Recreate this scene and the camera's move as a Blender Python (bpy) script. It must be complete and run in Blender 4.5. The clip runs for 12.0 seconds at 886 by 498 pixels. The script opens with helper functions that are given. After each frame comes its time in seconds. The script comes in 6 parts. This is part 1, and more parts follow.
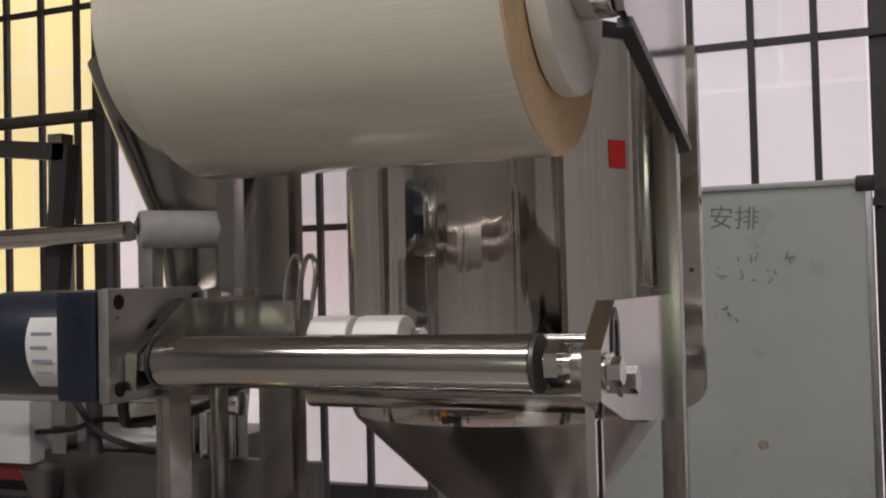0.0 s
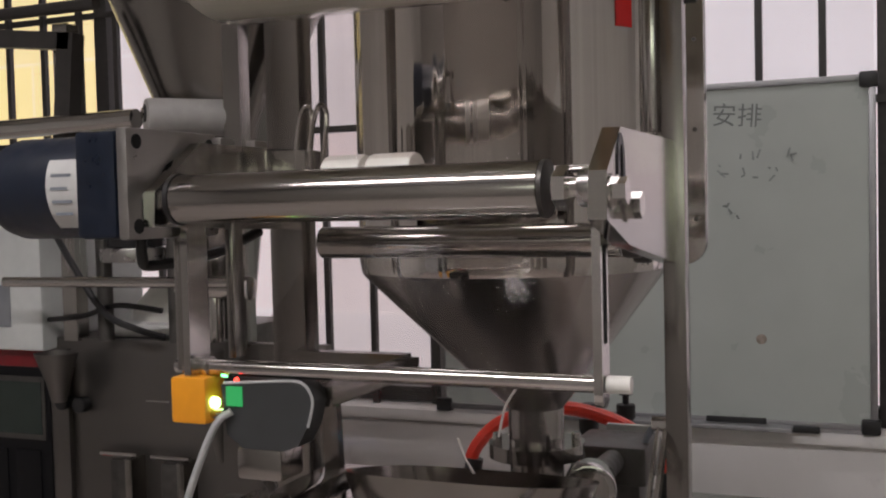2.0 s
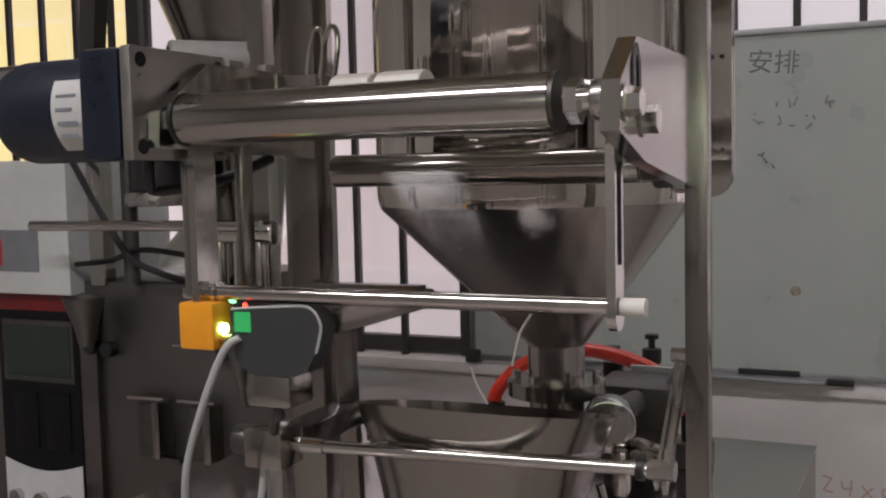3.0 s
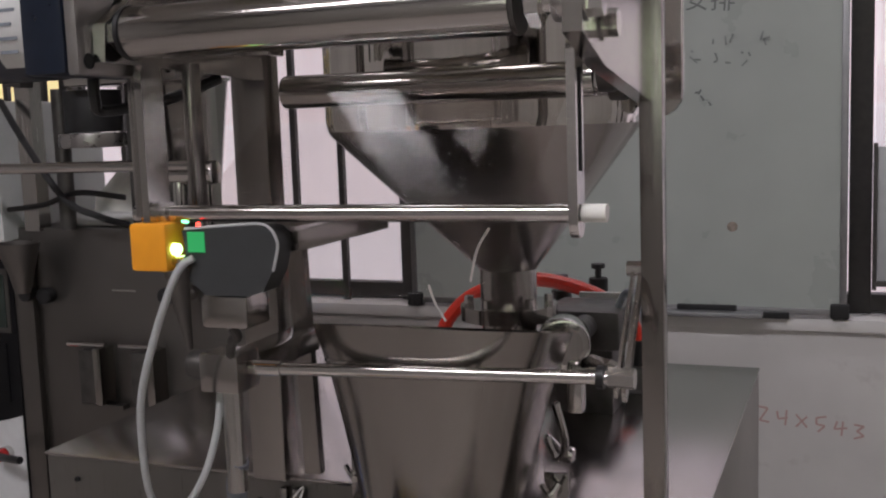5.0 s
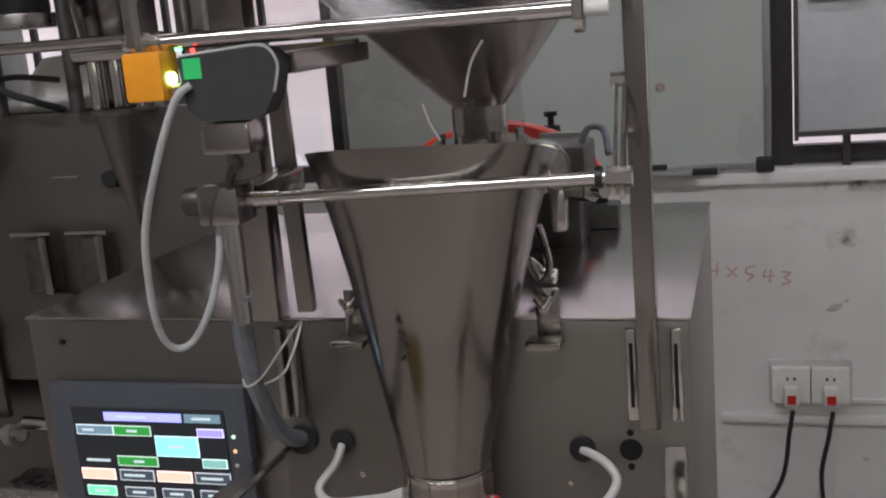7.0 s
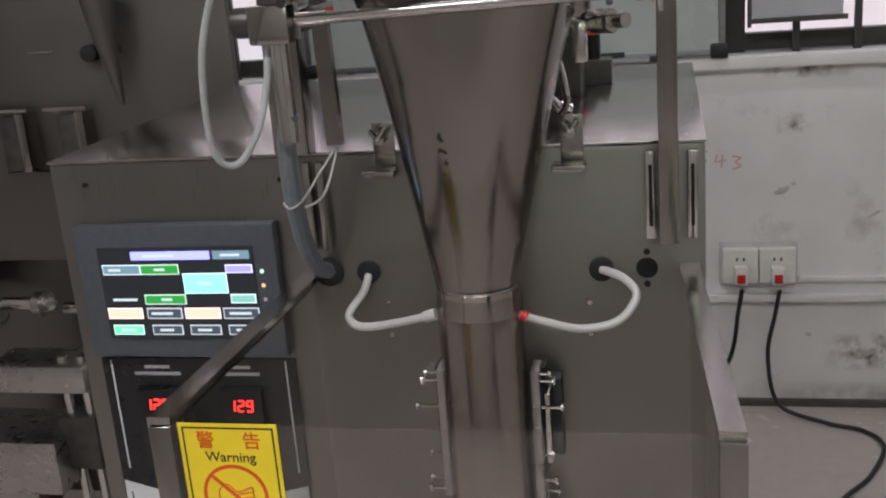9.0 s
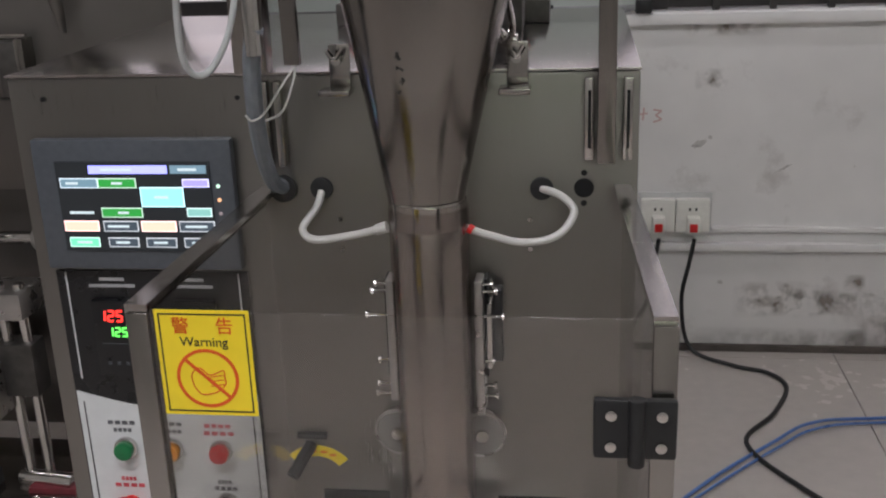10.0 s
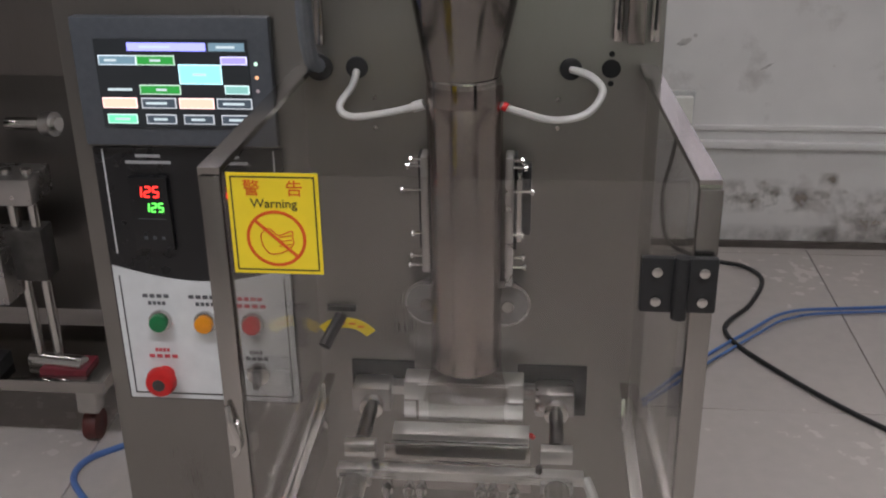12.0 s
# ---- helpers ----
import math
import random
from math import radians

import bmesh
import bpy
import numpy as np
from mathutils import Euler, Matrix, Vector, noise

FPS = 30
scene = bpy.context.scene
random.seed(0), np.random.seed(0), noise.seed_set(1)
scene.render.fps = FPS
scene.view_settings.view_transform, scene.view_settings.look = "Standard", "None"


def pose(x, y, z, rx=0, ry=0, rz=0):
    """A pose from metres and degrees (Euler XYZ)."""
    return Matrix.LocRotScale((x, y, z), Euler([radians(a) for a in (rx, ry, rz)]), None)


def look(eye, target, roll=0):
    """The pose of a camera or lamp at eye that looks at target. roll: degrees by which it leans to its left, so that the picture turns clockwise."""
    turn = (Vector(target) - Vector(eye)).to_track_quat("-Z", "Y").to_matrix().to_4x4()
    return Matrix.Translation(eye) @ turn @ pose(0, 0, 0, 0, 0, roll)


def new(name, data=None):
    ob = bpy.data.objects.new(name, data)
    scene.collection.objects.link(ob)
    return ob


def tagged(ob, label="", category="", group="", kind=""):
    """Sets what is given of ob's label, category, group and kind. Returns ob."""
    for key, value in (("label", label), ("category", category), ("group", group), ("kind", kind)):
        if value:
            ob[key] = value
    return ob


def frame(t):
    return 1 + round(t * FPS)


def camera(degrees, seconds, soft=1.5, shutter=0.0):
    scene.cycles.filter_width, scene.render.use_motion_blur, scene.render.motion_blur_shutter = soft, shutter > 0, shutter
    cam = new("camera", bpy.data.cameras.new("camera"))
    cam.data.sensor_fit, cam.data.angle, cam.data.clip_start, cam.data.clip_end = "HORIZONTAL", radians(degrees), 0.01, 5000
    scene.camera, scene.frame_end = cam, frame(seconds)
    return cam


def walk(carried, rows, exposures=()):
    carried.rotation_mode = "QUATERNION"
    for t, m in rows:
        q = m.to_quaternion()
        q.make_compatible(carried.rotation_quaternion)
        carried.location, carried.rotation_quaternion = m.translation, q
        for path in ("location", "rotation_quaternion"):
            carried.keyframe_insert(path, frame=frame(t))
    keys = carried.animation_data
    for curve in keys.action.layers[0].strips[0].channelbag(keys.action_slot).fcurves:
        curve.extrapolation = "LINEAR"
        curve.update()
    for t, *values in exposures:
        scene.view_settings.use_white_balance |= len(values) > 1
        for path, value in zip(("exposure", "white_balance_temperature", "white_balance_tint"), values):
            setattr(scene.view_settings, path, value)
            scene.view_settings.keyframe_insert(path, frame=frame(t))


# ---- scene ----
cam = camera(45.5, 12.0, soft=2.1)
PATH = [
    (0, (0.344, -0.857, 1.381), (-0.427, 0.987, 1.44), -1.4),
    (0.5, (0.339, -0.88, 1.367), (-0.445, 0.96, 1.39), -0.7),
    (1, (0.333, -0.888, 1.353), (-0.428, 0.962, 1.34), -0.9),
    (1.5, (0.33, -0.891, 1.337), (-0.405, 0.969, 1.292), -1.5),
    (2, (0.345, -0.879, 1.319), (-0.431, 0.963, 1.236), -1.4),
    (2.5, (0.354, -0.859, 1.297), (-0.473, 0.958, 1.175), -1.3),
    (3, (0.353, -0.853, 1.289), (-0.486, 0.956, 1.136), -1.3),
    (5, (0.335, -0.857, 1.26), (-0.388, 0.991, 1.018), -2.0),
    (5.5, (0.325, -0.865, 1.252), (-0.381, 0.987, 0.981), -2.3),
    (6, (0.315, -0.89, 1.228), (-0.345, 0.978, 0.949), -3.2),
    (6.5, (0.298, -0.904, 1.213), (-0.308, 0.971, 0.872), -3.9),
    (7, (0.276, -0.909, 1.2), (-0.284, 0.962, 0.771), -4.8),
    (7.5, (0.251, -0.9, 1.195), (-0.289, 0.96, 0.699), -4.5),
    (7.7, (0.245, -0.896, 1.187), (-0.289, 0.96, 0.665), -4.3),
    (9.3, (0.179, -1.035, 1.117), (-0.193, 0.841, 0.531), -4.2),
    (9.5, (0.175, -1.055, 1.11), (-0.162, 0.823, 0.511), -3.7),
    (10, (0.165, -1.082, 1.104), (-0.095, 0.792, 0.457), -2.1),
    (10.5, (0.162, -1.1, 1.094), (-0.064, 0.761, 0.397), -0.8),
    (11, (0.145, -1.127, 1.086), (-0.061, 0.711, 0.324), -0.1),
    (11.5, (0.128, -1.134, 1.09), (-0.067, 0.688, 0.289), 0.6),
    (12, (0.089, -1.152, 1.092), (-0.086, 0.668, 0.281), -0.9),
]
EXPOSURES = [(0.0, -0.11, 6500, 14), (1.5, -0.09, 6450, 15), (3.0, -0.08, 6400, 15), (5.5, -0.1, 6150, 16), (7.0, 0.08, 6110, 13), (9.5, 0.26, 6120, 11), (10.5, 0.18, 6110, 11), (12.0, 0.14, 6110, 12)]
walk(cam, [(t, look(eye, target, roll)) for t, eye, target, roll in PATH], EXPOSURES)

# ---- world and light ----
world = bpy.data.worlds.new("world")
scene.world = world
world.use_nodes = True
wn = world.node_tree
sky = wn.nodes.new("ShaderNodeTexSky")
sky.sky_type, sky.sun_disc = "NISHITA", False
sky.sun_elevation, sky.sun_rotation = radians(40), radians(200)
wn.nodes["Background"].inputs["Strength"].default_value = 0.10
wn.links.new(sky.outputs["Color"], wn.nodes["Background"].inputs["Color"])


def area(name, m, sx, sy, power, color):
    d = bpy.data.lights.new(name, "AREA")
    d.shape, d.size, d.size_y, d.energy, d.color = "RECTANGLE", sx, sy, power, color
    o = new(name, d)
    o.matrix_world = m
    return o


WARM = (1.0, 0.96, 0.94)
area("tube_light_front", pose(-0.2, -1.7, 3.05, 0, 0, 0), 2.6, 0.14, 62, WARM)
# Unseen fill lamp, added above the back of the room.
area("back_fill_light", pose(0.2, 0.75, 3.05, 0, 0, 0), 2.6, 0.14, 12, WARM)

# ---- materials ----


def shader(name, base, rough=0.5, metal=0.0, **more):
    m = bpy.data.materials.new(name)
    m.use_nodes = True
    b = m.node_tree.nodes["Principled BSDF"]
    b.inputs["Base Color"].default_value = (*base, 1)
    b.inputs["Roughness"].default_value = rough
    b.inputs["Metallic"].default_value = metal
    for k, v in more.items():
        b.inputs[k.replace("_", " ")].default_value = v
    return m


def grain(m, stretch=(1, 1, 1), size=40.0, colour=0.15, rough=0.15, bump=0.0, blot=3.0, blot_amount=0.12):
    """Two scales of variation: a fine, possibly stretched grain and broad blotches."""
    t = m.node_tree
    b = t.nodes["Principled BSDF"]
    co = t.nodes.new("ShaderNodeTexCoord")
    mp = t.nodes.new("ShaderNodeMapping")
    mp.inputs["Scale"].default_value = stretch
    n1, n2 = t.nodes.new("ShaderNodeTexNoise"), t.nodes.new("ShaderNodeTexNoise")
    n1.inputs["Scale"].default_value, n1.inputs["Detail"].default_value = size, 5
    n2.inputs["Scale"].default_value, n2.inputs["Detail"].default_value = blot, 4
    t.links.new(co.outputs["Object"], mp.inputs["Vector"])
    t.links.new(mp.outputs["Vector"], n1.inputs["Vector"])
    t.links.new(co.outputs["Object"], n2.inputs["Vector"])
    base = list(b.inputs["Base Color"].default_value)

    def ramped(src, lo, hi):
        r = t.nodes.new("ShaderNodeMapRange")
        r.inputs["From Min"].default_value, r.inputs["From Max"].default_value = 0.3, 0.7
        r.inputs["To Min"].default_value, r.inputs["To Max"].default_value = lo, hi
        t.links.new(src.outputs["Fac"], r.inputs["Value"])
        return r

    a, c = ramped(n1, 1 - colour, 1 + colour), ramped(n2, 1 - blot_amount, 1 + blot_amount)
    mul = t.nodes.new("ShaderNodeMath")
    mul.operation = "MULTIPLY"
    t.links.new(a.outputs[0], mul.inputs[0])
    t.links.new(c.outputs[0], mul.inputs[1])
    vm = t.nodes.new("ShaderNodeVectorMath")
    vm.operation = "SCALE"
    vm.inputs[0].default_value = base[:3]
    t.links.new(mul.outputs[0], vm.inputs["Scale"])
    t.links.new(vm.outputs["Vector"], b.inputs["Base Color"])
    if rough:
        r0 = b.inputs["Roughness"].default_value
        rr, rb = ramped(n1, r0 * (1 - rough), r0 * (1 + rough)), ramped(n2, 0.75, 1.25)
        m2 = t.nodes.new("ShaderNodeMath")
        m2.operation = "MULTIPLY"
        t.links.new(rr.outputs[0], m2.inputs[0])
        t.links.new(rb.outputs[0], m2.inputs[1])
        t.links.new(m2.outputs[0], b.inputs["Roughness"])
    if bump:
        bp = t.nodes.new("ShaderNodeBump")
        bp.inputs["Strength"].default_value, bp.inputs["Distance"].default_value = bump, 0.002
        t.links.new(n1.outputs["Fac"], bp.inputs["Height"])
        t.links.new(bp.outputs["Normal"], b.inputs["Normal"])
    return m


STEEL = grain(shader("brushed_steel", (0.40, 0.38, 0.36), 0.15, 1.0), (2, 60, 60), 10, 0.02, 0.10, 0.0, 4, 0.06)
STEEL_V = grain(shader("brushed_steel_upright", (0.40, 0.38, 0.36), 0.22, 1.0), (30, 30, 1), 10, 0.02, 0.06, 0.0, 4, 0.06)
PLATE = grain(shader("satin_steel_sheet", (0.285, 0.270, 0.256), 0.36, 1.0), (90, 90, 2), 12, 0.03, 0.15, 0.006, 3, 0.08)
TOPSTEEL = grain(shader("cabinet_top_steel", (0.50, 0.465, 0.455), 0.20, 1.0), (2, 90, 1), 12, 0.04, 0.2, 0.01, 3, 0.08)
MIRROR = grain(shader("polished_steel", (0.50, 0.475, 0.45), 0.09, 1.0), (40, 40, 1), 12, 0.04, 0.3, 0.0, 5, 0.05)
CHROME = grain(shader("chrome", (0.58, 0.56, 0.54), 0.14, 1.0), (1, 60, 60), 20, 0.05, 0.3, 0.0, 9, 0.06)
CAST = grain(shader("cast_aluminium", (0.44, 0.425, 0.415), 0.30, 1.0), (1, 1, 1), 60, 0.04, 0.2, 0.0, 8, 0.08)
FUNNELSTEEL = grain(shader("funnel_steel", (0.29, 0.272, 0.255), 0.18, 1.0), (3, 3, 0.2), 14, 0.05, 0.12, 0.25, 3, 0.08)
CONESTEEL = grain(shader("hazy_cone_steel", (0.44, 0.415, 0.40), 0.24, 1.0), (3, 3, 1), 6, 0.05, 0.2, 0.0, 4, 0.10)
TUBESTEEL = grain(shader("tube_steel", (0.52, 0.485, 0.455), 0.15, 1.0), (6, 6, 0.1), 12, 0.05, 0.12, 0.2, 3, 0.08)
CYLSTEEL = grain(shader("drawn_mirror_steel", (0.72, 0.685, 0.65), 0.06, 1.0), (2.0, 2.0, 0.03), 12, 0.10, 0.2, 1.0, 4, 0.10)
CYLSTEEL.node_tree.nodes["Bump"].inputs["Distance"].default_value = 0.0035
CYLSTEEL.node_tree.nodes["Noise Texture"].inputs["Detail"].default_value = 3.0
# Walls out of view, darkened so that the steel reflects a dimmer room.
DIMPAINT = grain(shader("far_wall_dimmed", (0.34, 0.33, 0.31), 0.75), (1, 1, 1), 9, 0.05, 0.05, 0.1, 1.2, 0.15)
DIMSIDEPAINT = grain(shader("side_wall_dimmed", (0.50, 0.49, 0.47), 0.75), (1, 1, 1), 9, 0.05, 0.05, 0.1, 1.2, 0.15)
WHEELPL = grain(shader("smoky_pull_wheel", (0.30, 0.285, 0.27), 0.25, 0.0, Transmission_Weight=0.45), (1, 1, 1), 60, 0.06, 0.1)
# Darkened steel: the second machine's shade is put into its base colour.
DIMSTEEL = grain(shader("dimmed_steel", (0.17, 0.16, 0.15), 0.42, 1.0), (60, 60, 2), 10, 0.05, 0.15, 0.01, 3, 0.14)
MILLED = grain(shader("milled_steel", (0.66, 0.65, 0.635), 0.33, 0.92), (1, 40, 40), 30, 0.04, 0.15, 0.0, 9, 0.08)
POSTSTEEL = grain(shader("dark_polished_steel", (0.29, 0.272, 0.255), 0.20, 1.0), (30, 30, 1), 10, 0.03, 0.06, 0.0, 4, 0.08)
DARKMETAL = grain(shader("dark_metal", (0.10, 0.095, 0.09), 0.45, 0.8), (1, 1, 1), 60, 0.2, 0.2, 0.1)
BLACK = grain(shader("black_plastic", (0.012, 0.012, 0.013), 0.45), (1, 1, 1), 120, 0.2, 0.15, 0.1)
HOLE = shader("cavity_black", (0.004, 0.004, 0.004), 0.9)
BLUE = grain(shader("navy_motor_paint", (0.006, 0.011, 0.024), 0.38), (1, 1, 1), 90, 0.15, 0.2, 0.1, 12, 0.15)
WHITEPL = grain(shader("white_nylon", (0.74, 0.73, 0.68), 0.42), (1, 1, 1), 70, 0.04, 0.1, 0.05, 10, 0.06)
LABEL = grain(shader("paper_label", (0.58, 0.58, 0.57), 0.5), (1, 1, 1), 50, 0.06, 0.1)
ORANGE = grain(shader("orange_plastic", (0.82, 0.33, 0.015), 0.4), (1, 1, 1), 60, 0.06, 0.1)
RED = grain(shader("red_plastic", (0.55, 0.012, 0.012), 0.35), (1, 1, 1), 60, 0.1, 0.1)
REDHOSE = grain(shader("red_rubber_hose", (0.80, 0.045, 0.02), 0.32), (1, 1, 1), 80, 0.1, 0.1)
GREEN = grain(shader("green_plastic", (0.01, 0.16, 0.05), 0.3), (1, 1, 1), 60, 0.1, 0.1)
AMBER = grain(shader("amber_plastic", (0.75, 0.28, 0.01), 0.3), (1, 1, 1), 60, 0.1, 0.1)
YELLOW = grain(shader("yellow_sticker", (0.86, 0.66, 0.02), 0.42), (1, 1, 1), 50, 0.03, 0.1)
SIGNRED = shader("sign_red_ink", (0.72, 0.10, 0.01), 0.45)
SIGNBLACK = shader("sign_black_ink", (0.02, 0.018, 0.015), 0.45)
GREYHOSE = grain(shader("grey_conduit", (0.20, 0.22, 0.25), 0.5), (1, 1, 1), 90, 0.12, 0.1, 0.1)
GREYCABLE = grain(shader("grey_cable", (0.42, 0.43, 0.43), 0.45), (1, 1, 1), 90, 0.08, 0.1)
WHITEHOSE = grain(shader("white_air_hose", (0.50, 0.49, 0.47), 0.35), (1, 1, 1), 70, 0.06, 0.1)
BLUEHOSE = grain(shader("blue_air_hose", (0.10, 0.19, 0.46), 0.35), (1, 1, 1), 70, 0.1, 0.1)
BLACKCABLE = grain(shader("black_cable", (0.015, 0.015, 0.016), 0.4), (1, 1, 1), 70, 0.1, 0.1)
BEZEL = grain(shader("grey_bezel", (0.075, 0.083, 0.098), 0.45), (1, 1, 1), 120, 0.1, 0.15, 0.1)
PANELBLACK = grain(shader("black_overlay", (0.008, 0.008, 0.009), 0.3), (1, 1, 1), 60, 0.1, 0.1)
# Shaded copy of the black overlay, for the panel of the second machine.
DIMBLACK = grain(shader("shaded_black_overlay", (0.006, 0.006, 0.007), 0.5, Specular_IOR_Level=0.2), (1, 1, 1), 60, 0.1, 0.1)
PANELWHITE = grain(shader("white_overlay", (0.66, 0.67, 0.68), 0.4), (1, 1, 1), 60, 0.04, 0.1)
WALLPAINT = grain(shader("white_wall_paint", (0.74, 0.725, 0.715), 0.75), (1, 1, 1), 9, 0.035, 0.05, 0.10, 1.6, 0.07)
CEILPAINT = grain(shader("ceiling_paint", (0.55, 0.53, 0.50), 0.8), (1, 1, 1), 10, 0.05, 0.0, 0.1, 1.0, 0.08)
TILE = grain(shader("floor_tile", (0.50, 0.455, 0.425), 0.24), (1, 1, 1), 30, 0.03, 0.15, 0.01, 1.2, 0.06)
GROUT = grain(shader("floor_grout", (0.17, 0.15, 0.14), 0.8), (1, 1, 1), 60, 0.2, 0.1, 0.2)
BOARD = grain(shader("whiteboard_enamel", (0.42, 0.455, 0.43), 0.30), (1, 1, 1), 9, 0.03, 0.2, 0.0, 1.5, 0.05)
BOARDFRAME = grain(shader("board_frame", (0.33, 0.33, 0.34), 0.4, 0.8), (1, 1, 1), 50, 0.08, 0.1)
BARPAINT = grain(shader("window_bar_paint", (0.035, 0.032, 0.03), 0.5), (1, 1, 1), 60, 0.2, 0.1, 0.2)
INK = shader("marker_ink", (0.17, 0.185, 0.18), 0.6)
REDINK = shader("red_chalk", (0.58, 0.40, 0.38), 0.8)
KRAFT = grain(shader("roll_edge_tan", (0.66, 0.47, 0.27), 0.55), (1, 1, 1), 120, 0.08, 0.1, 0.1)
FILMROLL = grain(shader("wound_film", (0.57, 0.55, 0.455), 0.20), (1, 40, 40), 8, 0.03, 0.2, 0.0, 5, 0.05)
FILMROLL.node_tree.nodes["Principled BSDF"].inputs["Coat Weight"].default_value = 1.0
FILMROLL.node_tree.nodes["Principled BSDF"].inputs["Coat Roughness"].default_value = 0.12


def stained(m, tint, size, low, high, strength):
    """Patchy stains of their own shape laid over a base colour."""
    t = m.node_tree
    b = t.nodes["Principled BSDF"]
    src = b.inputs["Base Color"].links[0].from_socket
    co, nz = t.nodes.new("ShaderNodeTexCoord"), t.nodes.new("ShaderNodeTexNoise")
    nz.inputs["Scale"].default_value, nz.inputs["Detail"].default_value, nz.inputs["Roughness"].default_value = size, 8, 0.65
    rg, mx = t.nodes.new("ShaderNodeMapRange"), t.nodes.new("ShaderNodeMixRGB")
    rg.inputs["From Min"].default_value, rg.inputs["From Max"].default_value = low, high
    rg.inputs["To Max"].default_value = strength
    mx.inputs[2].default_value = (*tint, 1)
    t.links.new(co.outputs["Object"], nz.inputs["Vector"])
    t.links.new(nz.outputs["Fac"], rg.inputs["Value"])
    t.links.new(rg.outputs[0], mx.inputs["Fac"])
    t.links.new(src, mx.inputs[1])
    t.links.new(mx.outputs["Color"], b.inputs["Base Color"])
    return m


stained(WALLPAINT, (0.45, 0.42, 0.40), 7.0, 0.58, 0.72, 0.55)
stained(TILE, (0.34, 0.31, 0.29), 9.0, 0.66, 0.82, 0.30)
stained(BOARD, (0.36, 0.38, 0.36), 9.0, 0.62, 0.75, 0.35)


def clear(name, tint, gloss, rough, bump=0.0, size=6.0, most=1.0):
    """A thin clear sheet: mostly see-through, with a mirror gloss that grows at grazing angles."""
    m = bpy.data.materials.new(name)
    m.use_nodes = True
    t = m.node_tree
    t.nodes.remove(t.nodes["Principled BSDF"])
    tr, gl, mix = t.nodes.new("ShaderNodeBsdfTransparent"), t.nodes.new("ShaderNodeBsdfGlossy"), t.nodes.new("ShaderNodeMixShader")
    tr.inputs["Color"].default_value = (*tint, 1)
    gl.inputs["Roughness"].default_value = rough
    lw = t.nodes.new("ShaderNodeLayerWeight")
    lw.inputs["Blend"].default_value = 0.5
    pw, k = t.nodes.new("ShaderNodeMath"), t.nodes.new("ShaderNodeMath")
    pw.operation, k.operation = "POWER", "MULTIPLY_ADD"
    pw.inputs[1].default_value = 5.0
    k.inputs[1].default_value, k.inputs[2].default_value = 0.9 * gloss, 0.06 * gloss
    t.links.new(lw.outputs["Facing"], pw.inputs[0])
    t.links.new(pw.outputs[0], k.inputs[0])
    top = t.nodes.new("ShaderNodeMath")
    top.operation = "MINIMUM"
    top.inputs[1].default_value = most
    t.links.new(k.outputs[0], top.inputs[0])
    t.links.new(top.outputs[0], mix.inputs["Fac"])
    t.links.new(tr.outputs[0], mix.inputs[1])
    t.links.new(gl.outputs[0], mix.inputs[2])
    t.links.new(mix.outputs[0], t.nodes["Material Output"].inputs["Surface"])
    if bump:
        nz, bp = t.nodes.new("ShaderNodeTexNoise"), t.nodes.new("ShaderNodeBump")
        nz.inputs["Scale"].default_value = size
        bp.inputs["Strength"].default_value, bp.inputs["Distance"].default_value = bump, 0.02
        t.links.new(nz.outputs["Fac"], bp.inputs["Height"])
        t.links.new(bp.outputs["Normal"], gl.inputs["Normal"])
    return m


FILM = clear("clear_film", (0.86, 0.83, 0.82), 1.0, 0.12, 0.015, 5.0, most=0.055)
GLINT = grain(shader("film_glint_white", (0.85, 0.84, 0.83), 0.12), (1, 1, 1), 60, 0.05, 0.1)
ACRYLIC = clear("clear_acrylic", (0.955, 0.95, 0.94), 0.9, 0.03)
GLASS = clear("window_glass", (0.93, 0.94, 0.94), 1.0, 0.02)


def glow(name, color, strength):
    m = bpy.data.materials.new(name)
    m.use_nodes = True
    b = m.node_tree.nodes["Principled BSDF"]
    b.inputs["Base Color"].default_value = (0.01, 0.01, 0.01, 1)
    b.inputs["Emission Color"].default_value = (*color, 1)
    b.inputs["Emission Strength"].default_value = strength
    return m


# ---- mesh helpers ----


def box(bm, x0, x1, y0, y1, z0, z1, bevel=0.0, segs=2):
    made = bmesh.ops.create_cube(bm, size=1.0, matrix=Matrix.Translation(((x0 + x1) / 2, (y0 + y1) / 2, (z0 + z1) / 2)) @ Matrix.Diagonal((x1 - x0, y1 - y0, z1 - z0, 1)))
    if bevel:
        edges = {e for v in made["verts"] for e in v.link_edges}
        bmesh.ops.bevel(bm, geom=list(edges), offset=bevel, segments=segs, profile=0.6, affect="EDGES")


def rod(bm, p, q, r, r2=None, segs=20, bevel=0.0):
    p, q = Vector(p), Vector(q)
    axis = q - p
    m = Matrix.Translation((p + q) / 2) @ axis.to_track_quat("Z", "Y").to_matrix().to_4x4()
    made = bmesh.ops.create_cone(bm, cap_ends=True, segments=segs, radius1=r, radius2=r if r2 is None else r2, depth=axis.length, matrix=m)
    if bevel:
        rim = {e for v in made["verts"] for e in v.link_edges if abs((e.verts[0].co - e.verts[1].co).normalized().dot(axis.normalized())) < 0.1}
        bmesh.ops.bevel(bm, geom=list(rim), offset=bevel, segments=2, profile=0.6, affect="EDGES")


